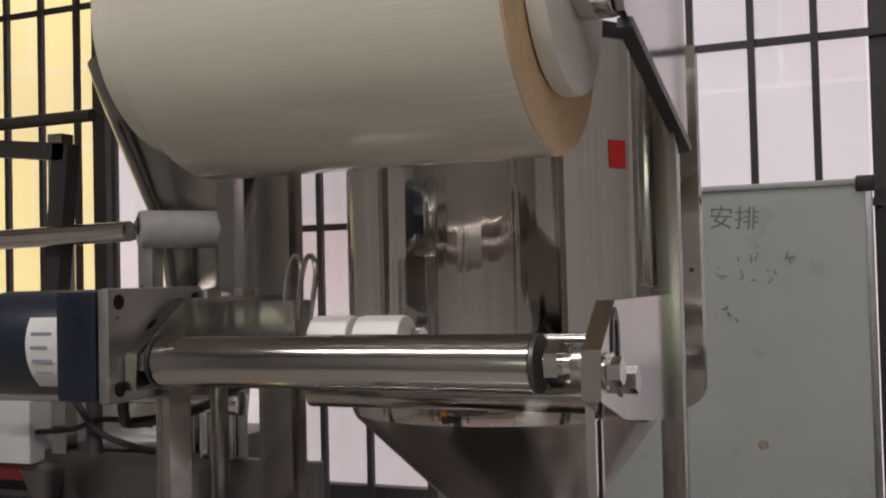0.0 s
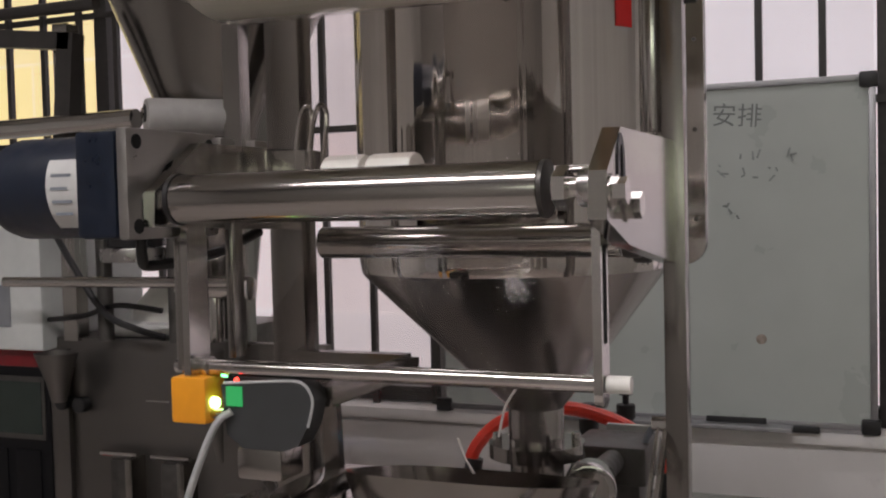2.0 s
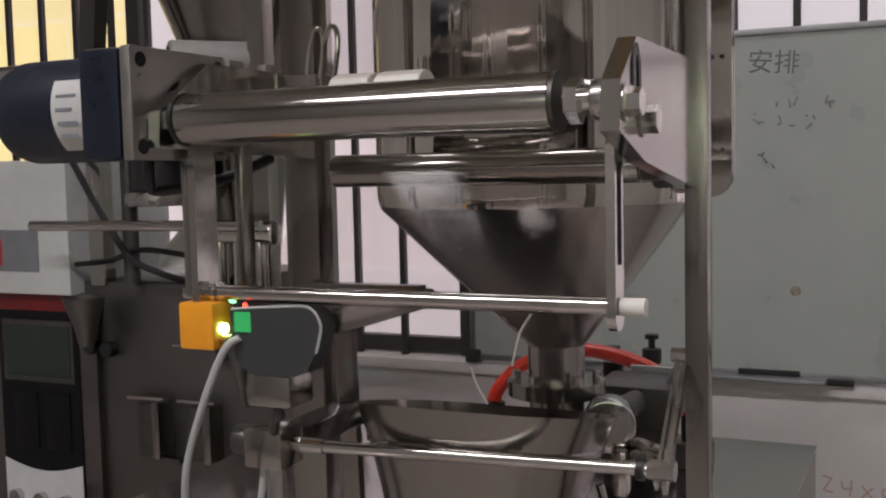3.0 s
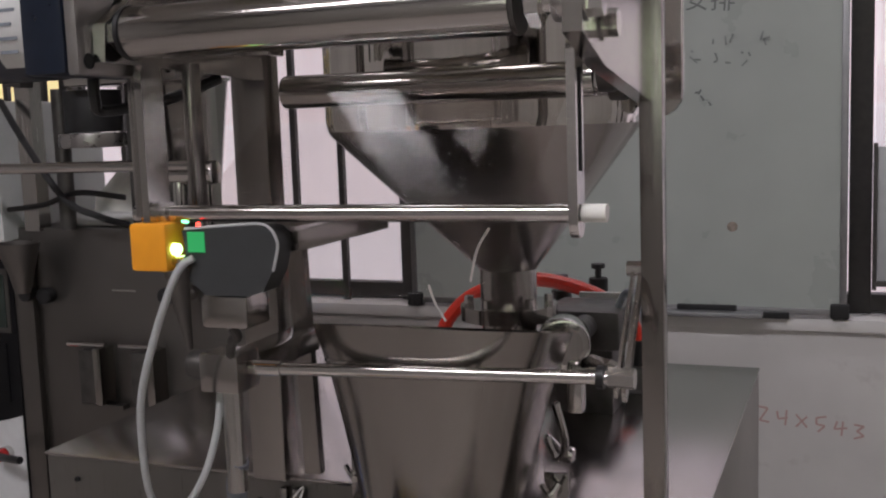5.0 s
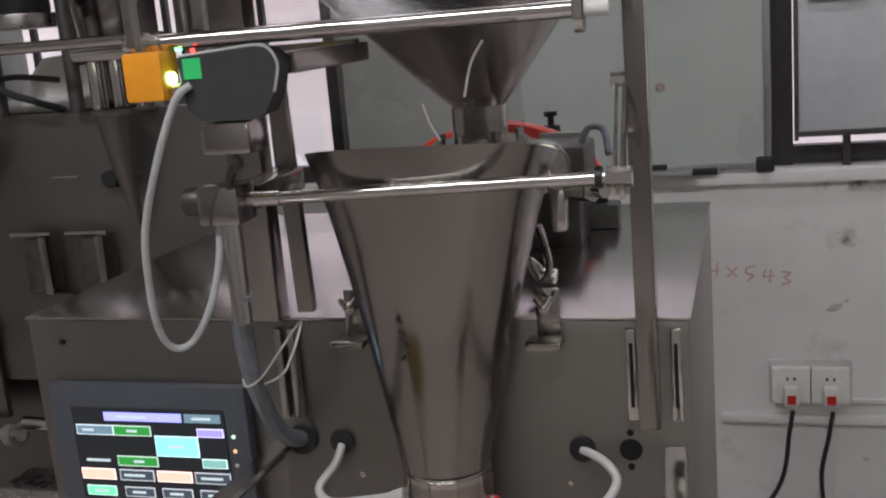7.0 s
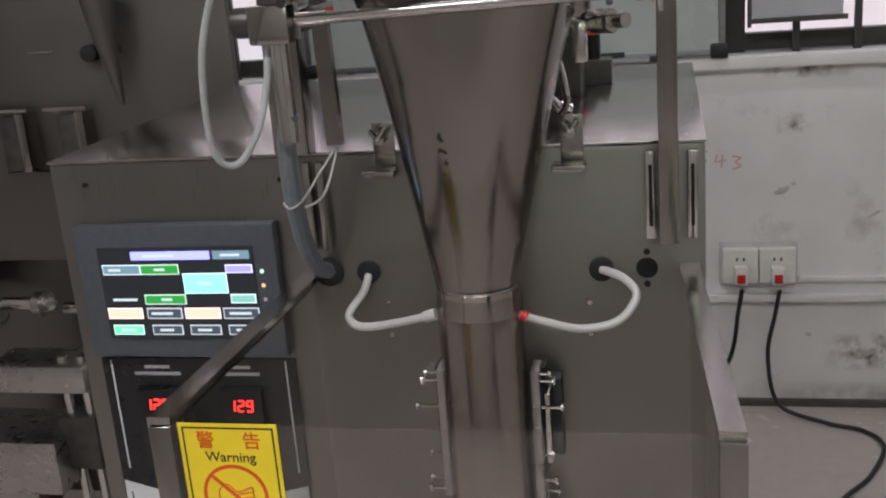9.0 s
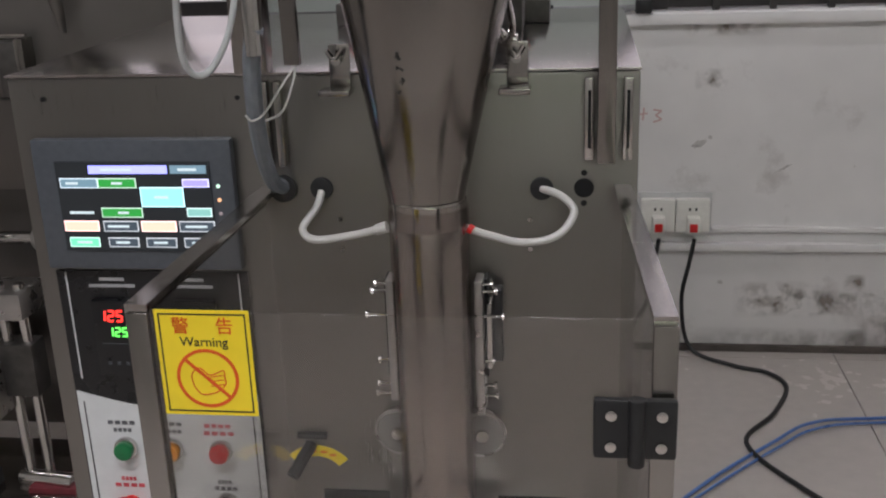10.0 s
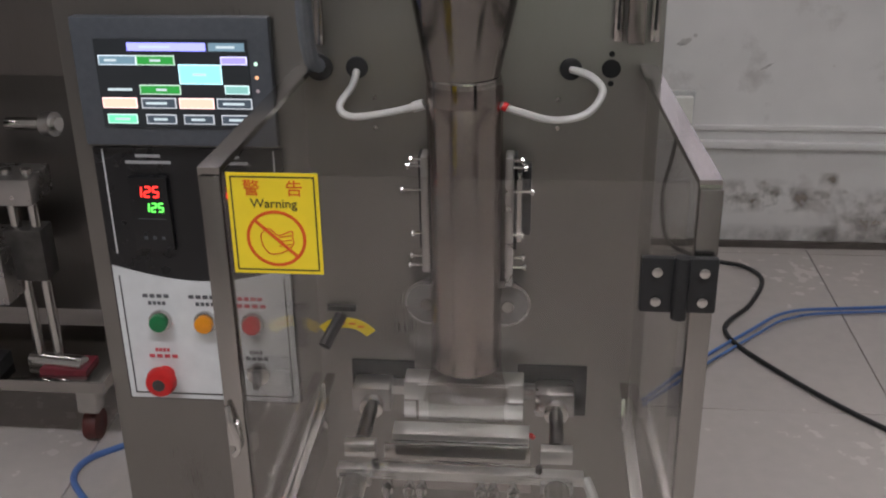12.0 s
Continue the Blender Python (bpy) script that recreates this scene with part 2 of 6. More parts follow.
def bar(bm, p, q, w, h, up=(0, 0, 1)):
    """A straight bar of width w and height h from p to q."""
    p, q, up = Vector(p), Vector(q), Vector(up)
    a = (q - p).normalized()
    s = a.cross(up).normalized()
    u = s.cross(a)
    v = [bm.verts.new(e + s * i * w / 2 + u * j * h / 2) for e in (p, q) for i, j in ((-1, -1), (1, -1), (1, 1), (-1, 1))]
    for f in ((0, 1, 2, 3), (7, 6, 5, 4), (0, 4, 5, 1), (1, 5, 6, 2), (2, 6, 7, 3), (3, 7, 4, 0)):
        bm.faces.new([v[i] for i in f])


def smooth_line(pts, n=8):
    pts = [Vector(p) for p in pts]
    out = []
    for i in range(len(pts) - 1):
        a, b, c, d = pts[max(i - 1, 0)], pts[i], pts[i + 1], pts[min(i + 2, len(pts) - 1)]
        for k in range(n):
            t = k / n
            out.append(0.5 * (2 * b + (c - a) * t + (2 * a - 5 * b + 4 * c - d) * t * t + (3 * b - a - 3 * c + d) * t**3))
    return out + [pts[-1]]


def hose(bm, pts, r, segs=10, n=8):
    line = smooth_line(pts, n)
    rings, ref = [], Vector((0.3, 0.5, 0.8))
    for i, p in enumerate(line):
        a = (line[min(i + 1, len(line) - 1)] - line[max(i - 1, 0)]).normalized()
        s = a.cross(ref).normalized()
        u = s.cross(a)
        ref = u
        rings.append([bm.verts.new(p + (s * math.cos(k) + u * math.sin(k)) * r) for k in (2 * math.pi * j / segs for j in range(segs))])
    for a, b in zip(rings, rings[1:]):
        for j in range(segs):
            bm.faces.new((a[j], a[(j + 1) % segs], b[(j + 1) % segs], b[j]))
    bm.faces.new(rings[0][::-1])
    bm.faces.new(rings[-1])


def lathe(bm, profile, segs=48):
    """Rings of (cx, cy, z, rx, ry) joined into a skin, open at both ends."""
    rings = [[bm.verts.new((cx + rx * math.cos(2 * math.pi * j / segs), cy + ry * math.sin(2 * math.pi * j / segs), z)) for j in range(segs)] for cx, cy, z, rx, ry in profile]
    for a, b in zip(rings, rings[1:]):
        for j in range(segs):
            bm.faces.new((a[j], a[(j + 1) % segs], b[(j + 1) % segs], b[j]))
    return rings


def prism(bm, outline, axis, a, b):
    """An outline of 2D points pushed along an axis from a to b."""
    def at(p, d):
        return {"x": (d, p[0], p[1]), "y": (p[0], d, p[1]), "z": (p[0], p[1], d)}[axis]
    lo, hi = [bm.verts.new(at(p, a)) for p in outline], [bm.verts.new(at(p, b)) for p in outline]
    n = len(outline)
    bm.faces.new(lo[::-1])
    bm.faces.new(hi)
    for i in range(n):
        bm.faces.new((lo[i], lo[(i + 1) % n], hi[(i + 1) % n], hi[i]))


def finish(name, bm, material, smooth=True):
    bmesh.ops.recalc_face_normals(bm, faces=bm.faces)
    for f in bm.faces:
        f.smooth = smooth
    for e in bm.edges:
        if len(e.link_faces) == 2 and e.calc_face_angle(0.0) > radians(34):
            e.smooth = False
    me = bpy.data.meshes.new(name)
    bm.to_mesh(me)
    bm.free()
    me.materials.append(material)
    return new(name, me)


def part(name, bm, material, parent, label=""):
    ob = finish(name, bm, material)
    ob.parent = parent
    ob.matrix_parent_inverse = parent.matrix_basis.inverted() if parent.parent is None else Matrix.Identity(4)
    return tagged(ob, label)


def thing(name, at, label, category, group="", kind=""):
    ob = new(name)
    ob.empty_display_size = 0.05
    ob.matrix_basis = Matrix.Translation(at)
    return tagged(ob, label, category, group, kind)


def solid(name, bm, material, label, category="", kind="", group=""):
    return tagged(finish(name, bm, material), label, category, group, kind)


def B():
    return bmesh.new()


def boxpart(name, dims, material, parent, label="", bevel=0.0):
    bm = B()
    box(bm, *dims, bevel=bevel)
    return part(name, bm, material, parent, label)


def rodpart(name, p, q, r, material, parent, label="", segs=20, bevel=0.0, r2=None):
    bm = B()
    rod(bm, p, q, r, r2, segs, bevel)
    return part(name, bm, material, parent, label)


def hosepart(name, pts, r, material, parent, label="", segs=10):
    bm = B()
    hose(bm, pts, r, segs)
    return part(name, bm, material, parent, label)

# ---- the room ----
X0, X1, Y0, Y1, H = -3.3, 2.9, -3.3, 1.60, 3.12
FZ = -0.103  # floor level
WX0, WX1, WZ0, WZ1 = -2.86, 1.87, 0.797, 2.56

bm = B()
box(bm, X0 - 0.2, X1 + 0.2, Y0 - 0.2, Y1 + 0.2, FZ - 0.12, FZ - 0.006)
floor = solid("floor", bm, GROUT, "grey floor under pale beige ceramic tiles with dark joints", "floor", "structure")
bm = B()
box(bm, X0, WX0, Y1, Y1 + 0.2, FZ, H)
box(bm, WX1, X1, Y1, Y1 + 0.2, FZ, H)
box(bm, WX0, WX1, Y1, Y1 + 0.2, FZ, WZ0)
box(bm, WX0, WX1, Y1, Y1 + 0.2, WZ1, H)
solid("wall_north", bm, WALLPAINT, "scuffed white painted wall below a barred window", "wall", "structure")
QX0, QX1, QZ0, QZ1 = -0.15, 2.05, 1.48, 1.96
bm = B()
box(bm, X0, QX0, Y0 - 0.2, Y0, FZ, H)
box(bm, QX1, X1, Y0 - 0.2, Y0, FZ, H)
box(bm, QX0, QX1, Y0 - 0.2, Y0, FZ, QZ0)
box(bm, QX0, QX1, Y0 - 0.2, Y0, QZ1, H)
solid("wall_south", bm, DIMPAINT, "unseen workshop wall with a strip window, darkened to dim steel reflections", "wall", "structure")
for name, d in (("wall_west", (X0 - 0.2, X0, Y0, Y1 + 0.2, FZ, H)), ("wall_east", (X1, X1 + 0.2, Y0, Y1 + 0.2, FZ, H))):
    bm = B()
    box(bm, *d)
    solid(name, bm, DIMSIDEPAINT, "unseen workshop wall, darkened to dim steel reflections", "wall", "structure")
bm = B()
box(bm, X0 - 0.2, X1 + 0.2, Y0 - 0.2, Y1 + 0.2, H, H + 0.1)
solid("ceiling", bm, CEILPAINT, "plain pale painted workshop ceiling", "ceiling", "structure")
# Strip added for the grimy dark line; the wall itself has no skirting.
bm = B()
box(bm, -1.2, X1, Y1 - 0.012, Y1 - 0.001, FZ, FZ + 0.020, 0.003)
solid("baseboard", bm, grain(shader("wall_foot_line", (0.10, 0.085, 0.075), 0.7), (1, 1, 1), 30, 0.25, 0.1, 0.1), "thin strip added for the grimy dark line at the wall foot", "baseboard", "structure")
bm = B()
box(bm, WX0, WX1, Y1 - 0.022, Y1 + 0.06, WZ0 - 0.03, WZ0 - 0.001, 0.004)
solid("trim", bm, WALLPAINT, "shallow white window ledge", "trim", "structure")

window = thing("window_1", (0, Y1 + 0.08, WZ0), "long window with dark painted frame and iron bars", "window", kind="structure")
for x in (WX0 + 0.025, -1.81, -0.74, 0.350, 1.10, WX1 - 0.025):
    boxpart("window_frame", (x - 0.024, x + 0.024, Y1 + 0.05, Y1 + 0.10, WZ0, WZ1), BARPAINT, window, bevel=0.003)
for z in (WZ0 + 0.024, WZ1 - 0.024):
    boxpart("window_frame", (WX0, WX1, Y1 + 0.055, Y1 + 0.095, z - 0.02, z + 0.02), BARPAINT, window, bevel=0.003)
for x0, x1 in ((WX0, -1.81), (-1.81, -0.74), (-0.74, 0.350), (0.350, 1.10), (1.10, WX1)):
    p = boxpart("pane", (x0 + 0.03, x1 - 0.03, Y1 + 0.078, Y1 + 0.082, WZ0 + 0.045, WZ1 - 0.045), GLASS, window)
    p.visible_shadow = False
for x in [-1.05 + 0.1365 * i for i in range(-13, 3)] + [0.078 + 0.1365 * i for i in range(-6, 13)]:
    if abs(x - 0.350) > 0.06 and abs(x + 0.74) > 0.05:
        boxpart("window_bar", (x - 0.008, x + 0.008, Y1 + 0.02, Y1 + 0.036, WZ0, WZ1), BARPAINT, window)
for z in (1.53, 1.905, 2.23):
    boxpart("cross_bar", (WX0, WX1, Y1 + 0.037, Y1 + 0.046, z - 0.009, z + 0.009), BARPAINT, window)

window2 = thing("window_2", (1.0, Y0 - 0.08, QZ0), "low strip window with dark painted bars", "window", kind="structure")
for x in (QX0 + 0.02, 0.58, 1.32, QX1 - 0.02):
    boxpart("window_frame", (x - 0.02, x + 0.02, Y0 - 0.10, Y0 - 0.05, QZ0, QZ1), BARPAINT, window2)
for z in (QZ0 + 0.02, QZ1 - 0.02):
    boxpart("window_frame", (QX0, QX1, Y0 - 0.098, Y0 - 0.052, z - 0.02, z + 0.02), BARPAINT, window2)
for i in range(16):
    x = QX0 + 0.13 * (i + 1)
    boxpart("window_bar", (x - 0.008, x + 0.008, Y0 - 0.040, Y0 - 0.024, QZ0, QZ1), BARPAINT, window2)

# far side of the yard, seen through the window; emission stands in for daylight on it
def glow_facade(name, c1, c2, joint, strength):
    m = bpy.data.materials.new(name)
    m.use_nodes = True
    t = m.node_tree
    b = t.nodes["Principled BSDF"]
    br, co = t.nodes.new("ShaderNodeTexBrick"), t.nodes.new("ShaderNodeTexCoord")
    mp = t.nodes.new("ShaderNodeMapping")
    mp.inputs["Rotation"].default_value = (radians(-90), 0, 0)
    br.inputs["Color1"].default_value, br.inputs["Color2"].default_value, br.inputs["Mortar"].default_value = (*c1, 1), (*c2, 1), (*joint, 1)
    br.inputs["Scale"].default_value, br.inputs["Brick Width"].default_value, br.inputs["Row Height"].default_value = 1.0, 1.5, 0.42
    br.inputs["Mortar Size"].default_value, br.inputs["Mortar Smooth"].default_value = 0.012, 0.6
    nz = t.nodes.new("ShaderNodeTexNoise")
    nz.inputs["Scale"].default_value = 0.9
    mx = t.nodes.new("ShaderNodeMixRGB")
    mx.blend_type = "MULTIPLY"
    mx.inputs["Fac"].default_value = 0.45
    t.links.new(co.outputs["Object"], mp.inputs["Vector"])
    t.links.new(mp.outputs["Vector"], br.inputs["Vector"])
    t.links.new(co.outputs["Object"], nz.inputs["Vector"])
    t.links.new(br.outputs["Color"], mx.inputs[1])
    t.links.new(nz.outputs["Fac"], mx.inputs[2])
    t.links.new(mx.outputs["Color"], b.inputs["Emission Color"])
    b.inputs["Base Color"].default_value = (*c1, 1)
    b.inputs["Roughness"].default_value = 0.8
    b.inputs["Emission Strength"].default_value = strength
    return m


bm = B()
box(bm, -3.28, 8, 3.4, 3.5, -1, 6)
solid("backdrop", bm, glow_facade("pale_facade_glow", (0.86, 0.72, 0.72), (0.72, 0.69, 0.71), (0.92, 0.84, 0.84), 1.0), "pale pinkish panelled wall across the yard, glowing in place of daylight", "backdrop", "structure")
bm = B()
box(bm, -9, -3.28, 3.4, 3.5, -1, 6)
solid("backdrop", bm, glow_facade("yellow_facade_glow", (1.0, 0.80, 0.36), (0.95, 0.76, 0.40), (1.0, 0.86, 0.6), 1.2), "yellow wall across the yard, glowing in place of sunlight", "backdrop", "structure")
bm = B()
box(bm, -4, 7, Y0 - 2.1, Y0 - 2.0, -1, 6)
solid("backdrop", bm, glow_facade("leafy_yard_glow", (0.80, 0.92, 0.62), (0.95, 0.95, 0.88), (0.55, 0.70, 0.40), 2.6), "leafy yard wall outside the strip window, glowing in place of daylight", "backdrop", "structure")

# ---- whiteboard and wall things ----
WB = thing("whiteboard", (-0.14, Y1, 0.87), "greenish white whiteboard with faint marker writing, hung on the window", "whiteboard")
wbx0, wbx1, wbz0, wbz1 = -0.693, 0.312, 0.815, 1.568
boxpart("board_panel", (wbx0, wbx1, Y1 - 0.022, Y1 - 0.010, wbz0, wbz1), BOARD, WB)
for d in ((wbx0 - 0.006, wbx1 + 0.006, wbz1 - 0.004, wbz1 + 0.010), (wbx0 - 0.006, wbx1 + 0.006, wbz0 - 0.010, wbz0 + 0.004), (wbx0 - 0.010, wbx0 + 0.003, wbz0, wbz1), (wbx1 - 0.003, wbx1 + 0.012, wbz0, wbz1)):
    boxpart("board_frame", (d[0], d[1], Y1 - 0.028, Y1 - 0.008, d[2], d[3]), BOARDFRAME, WB, bevel=0.002)
for x, z in ((wbx1, wbz1), (wbx1, wbz0), (wbx0, wbz0), (wbx0, wbz1)):
    boxpart("corner_cap", (x - 0.022, x + 0.018, Y1 - 0.034, Y1 - 0.006, z - 0.018, z + 0.016), BLACK, WB, "black plastic corner cap", bevel=0.006)
for x0, x1, z in ((-0.04, 0.092, 0.819), (0.105, 0.205, 0.806)):
    boxpart("black_strip", (x0, x1, Y1 - 0.040, Y1 - 0.0285, z - 0.010, z + 0.004), BLACK, WB, bevel=0.002)
boxpart("pen_tray", (-0.45, 0.15, Y1 - 0.075, Y1 - 0.029, wbz0 - 0.014, wbz0 - 0.004), BOARDFRAME, WB, bevel=0.002)


def words(name, text, size, m, material, parent, label=""):
    c = bpy.data.curves.new(name, "FONT")
    c.body, c.size, c.extrude, c.align_x = text, size, 0.0002, "CENTER"
    tmp = bpy.data.objects.new(name, c)
    me = bpy.data.meshes.new_from_object(tmp)
    bpy.data.objects.remove(tmp)
    me.transform(m)
    me.materials.clear()
    me.materials.append(material)
    ob = new(name, me)
    ob.parent = parent
    if parent.parent is None:
        ob.matrix_parent_inverse = parent.matrix_basis.inverted()
    return tagged(ob, label)


def facing(x, y, z, roll=0):
    """A pose for flat writing that faces the room (-y)."""
    return pose(x, y, z, 90, 0, 0) @ pose(0, 0, 0, 0, 0, roll)


words("writing", "安排", 0.056, facing(0.033, Y1 - 0.0225, 1.484) @ Matrix.Rotation(radians(-4), 4, "Z") @ Matrix.Shear("XY", 4, (-0.12, 0.0)), INK, WB, "two faint grey marker characters")


def scribble(parent, name, x0, z0, w, h, n, y, material, seed, r=0.0022):
    rnd = random.Random(seed)
    for i in range(n):
        x = x0 + w * (i + 0.2) / n
        for k in range(3):
            bm = B()
            y -= 0.00013
            a = (x + rnd.uniform(-0.2, 0.5) * w / n, y, z0 + rnd.uniform(-0.5, 0.5) * h)
            b = (a[0] + rnd.uniform(-0.5, 0.5) * w / n, y, a[2] + rnd.uniform(-0.45, 0.45) * h)
            bar(bm, a, b, 0.0008, 2 * r, (0.3, 0, 1))
            part(name, bm, material, parent)


scribble(WB, "marker_stroke", -0.008, 1.388, 0.17, 0.05, 5, Y1 - 0.0224, grain(shader("faint_ink", (0.25, 0.27, 0.26), 0.6), (1, 1, 1), 90, 0.2, 0.0), 3)
scribble(WB, "marker_stroke", 0.0, 1.29, 0.04, 0.028, 2, Y1 - 0.0224, INK, 5)
bm = B()
rod(bm, (0.082, Y1 - 0.0226, 1.0), (0.082, Y1 - 0.0216, 1.0), 0.012, segs=9)
part("smudge", bm, grain(shader("brown_smudge", (0.30, 0.25, 0.21), 0.7), (1, 1, 1), 120, 0.4, 0.0), WB)

marks = thing("wall_scribble", (0.21, Y1, 0.60), "faded red handwritten figures on the white wall", "writing")
for i, strokes in enumerate((((0, 1, 0.7, 0.9), (0.7, 0.9, 0.1, 0.1), (0.1, 0.1, 0.8, 0)), ((0, 0.9, 0.1, 0.4), (0.1, 0.4, 0.8, 0.5), (0.7, 1, 0.6, 0)), ((0, 0.9, 0.8, 0.1), (0.8, 0.8, 0, 0.1)), ((0.8, 1, 0.1, 0.9), (0.1, 0.9, 0.1, 0.5), (0.1, 0.5, 0.7, 0.4), (0.7, 0.4, 0.2, 0)), ((0.2, 0.9, 0, 0.4), (0, 0.4, 0.9, 0.5), (0.6, 0.9, 0.5, 0)), ((0, 0.9, 0.7, 0.8), (0.7, 0.8, 0.2, 0.5), (0.2, 0.5, 0.7, 0.2), (0.7, 0.2, 0, 0)))):
    x0, z0 = 0.137 + 0.041 * i, 0.548 - 0.005 * i
    for k, (u0, v0, u1, v1) in enumerate(strokes):
        bm = B()
        y = Y1 - 0.0007 - 0.00012 * k
        bar(bm, (x0 + 0.030 * u0, y, z0 + 0.036 * v0), (x0 + 0.030 * u1, y, z0 + 0.036 * v1), 0.0008, 0.0042, (0.3, 0, 1))
        part("chalk_stroke", bm, REDINK, marks)
rnd = random.Random(4)
stain = grain(shader("wall_scuff", (0.53, 0.51, 0.495), 0.85), (1, 1, 1), 60, 0.3, 0.0)
scuffs = thing("wall_scuffs", (0.8, Y1, 0.3), "grey scuff marks on the lower wall", "stain")
for x, z, w, h, a in ((0.462, 0.468, 0.05, 0.02, -25), (0.669, 0.401, 0.05, 0.008, -30), (0.528, 0.093, 0.02, 0.012, 10), (0.702, 0.082, 0.02, 0.014, 35), (0.485, 0.483, 0.014, 0.012, 0), (0.842, 0.407, 0.008, 0.008, 0), (0.918, 0.06, 0.025, 0.012, 10)):
    bm = B()
    n = 26
    vs = [bm.verts.new(Vector((w / 2 * math.cos(t) * rnd.uniform(0.5, 1.1), 0, h / 2 * math.sin(t) * rnd.uniform(0.5, 1.1)))) for t in (2 * math.pi * i / n for i in range(n))]
    bm.faces.new(vs)
    bm.transform(Matrix.Translation((x, Y1 - 0.0008, z)) @ Matrix.Rotation(radians(a), 4, "Y"))
    part("scuff", bm, stain, scuffs)

def grime(name, tint, size, low, high, strength):
    """Dirt that thins out towards the rim of its patch, broken up by noise."""
    m = bpy.data.materials.new(name)
    m.use_nodes = True
    t = m.node_tree
    b = t.nodes["Principled BSDF"]
    b.inputs["Base Color"].default_value, b.inputs["Roughness"].default_value = (*tint, 1), 0.85
    co, nz, sep = t.nodes.new("ShaderNodeTexCoord"), t.nodes.new("ShaderNodeTexNoise"), t.nodes.new("ShaderNodeSeparateXYZ")
    nz.inputs["Scale"].default_value, nz.inputs["Detail"].default_value, nz.inputs["Roughness"].default_value = size, 7, 0.6
    t.links.new(co.outputs["Object"], nz.inputs["Vector"])
    t.links.new(co.outputs["Generated"], sep.inputs[0])

    def math_node(op, a, c, clamp=False):
        n = t.nodes.new("ShaderNodeMath")
        n.operation, n.use_clamp = op, clamp
        for i, v in enumerate((a, c)):
            if isinstance(v, float):
                n.inputs[i].default_value = v
            else:
                t.links.new(v, n.inputs[i])
        return n.outputs[0]

    def dome(v):
        return math_node("MULTIPLY", math_node("MULTIPLY", v, math_node("SUBTRACT", 1.0, v)), 4.0, True)

    rim = math_node("MULTIPLY", dome(sep.outputs["X"]), dome(sep.outputs["Z"]), True)
    rg = t.nodes.new("ShaderNodeMapRange")
    rg.inputs["From Min"].default_value, rg.inputs["From Max"].default_value, rg.inputs["To Max"].default_value = low, high, strength
    t.links.new(nz.outputs["Fac"], rg.inputs["Value"])
    tr, mix = t.nodes.new("ShaderNodeBsdfTransparent"), t.nodes.new("ShaderNodeMixShader")
    t.links.new(math_node("MULTIPLY", rg.outputs[0], rim, True), mix.inputs["Fac"])
    t.links.new(tr.outputs[0], mix.inputs[1])
    t.links.new(b.outputs[0], mix.inputs[2])
    t.links.new(mix.outputs[0], t.nodes["Material Output"].inputs["Surface"])
    return m


dirt, smear = grime("wall_foot_grime", (0.20, 0.175, 0.155), 16.0, 0.36, 0.68, 0.85), grime("brown_smear", (0.33, 0.28, 0.24), 22.0, 0.42, 0.64, 0.75)
for i, (x0, x1, z0, z1, m) in enumerate(((0.30, 2.4, FZ - 0.02, FZ + 0.075, dirt), (0.56, 0.80, -0.01, 0.10, smear), (0.80, 1.50, FZ - 0.04, 0.085, smear), (0.70, 0.95, 0.00, 0.075, smear), (0.84, 0.90, 0.07, 0.12, smear), (0.44, 0.53, 0.60, 0.66, smear), (0.9, 1.5, 0.60, 0.78, smear), (0.40, 0.62, 0.735, 0.795, smear))):
    bm = B()
    y = Y1 - 0.0128 - 0.0002 * i if z0 < FZ else Y1 - 0.0010 - 0.0002 * i
    bm.faces.new([bm.verts.new(v) for v in ((x0, y, max(z0, FZ + 0.001)), (x1, y, max(z0, FZ + 0.001)), (x1, y, z1), (x0, y, z1))])
    part("grime_patch", bm, m, scuffs)

# document board hanging in the window
doc = thing("document_board", (0.43, Y1, 0.9), "grey document holder hung on the window bars by a dark clip", "clipboard")
boxpart("sheet_holder", (0.383, 0.585, Y1 - 0.012, Y1 - 0.002, 0.882, 1.172), grain(shader("grey_sheet", (0.50, 0.51, 0.53), 0.35), (1, 1, 1), 30, 0.04, 0.2), doc, bevel=0.003)
boxpart("edge_strip", (0.374, 0.383, Y1 - 0.018, Y1 - 0.001, 0.862, 1.18), DARKMETAL, doc)
boxpart("edge_strip", (0.383, 0.595, Y1 - 0.018, Y1 - 0.001, 0.870, 0.881), DARKMETAL, doc)
bm = B()
prism(bm, [(0.405, 1.168), (0.525, 1.168), (0.512, 1.192), (0.485, 1.200), (0.470, 1.225), (0.455, 1.200), (0.418, 1.192)], "y", Y1 - 0.024, Y1 - 0.0125)
part("clip", bm, DARKMETAL, doc, "dark spring clip")


def outlet(x):
    o = thing("wall_socket", (x, Y1, 0.28), "white wall socket with red rocker switch and plug", "socket", "wall sockets")
    boxpart("face_plate", (x - 0.043, x + 0.043, Y1 - 0.030, Y1 - 0.0005, 0.239, 0.326), WHITEPL, o, bevel=0.004)
    for dx in (-0.008, 0.008):
        boxpart("pin_hole", (x + dx - 0.0025, x + dx + 0.0025, Y1 - 0.0306, Y1 - 0.0298, 0.297, 0.305), BLACK, o)
    boxpart("plug", (x - 0.016, x + 0.016, Y1 - 0.062, Y1 - 0.0306, 0.243, 0.288), WHITEPL, o, bevel=0.006)
    boxpart("rocker_switch", (x - 0.010, x + 0.010, Y1 - 0.066, Y1 - 0.0625, 0.250, 0.272), RED, o, "red rocker switch", bevel=0.002)


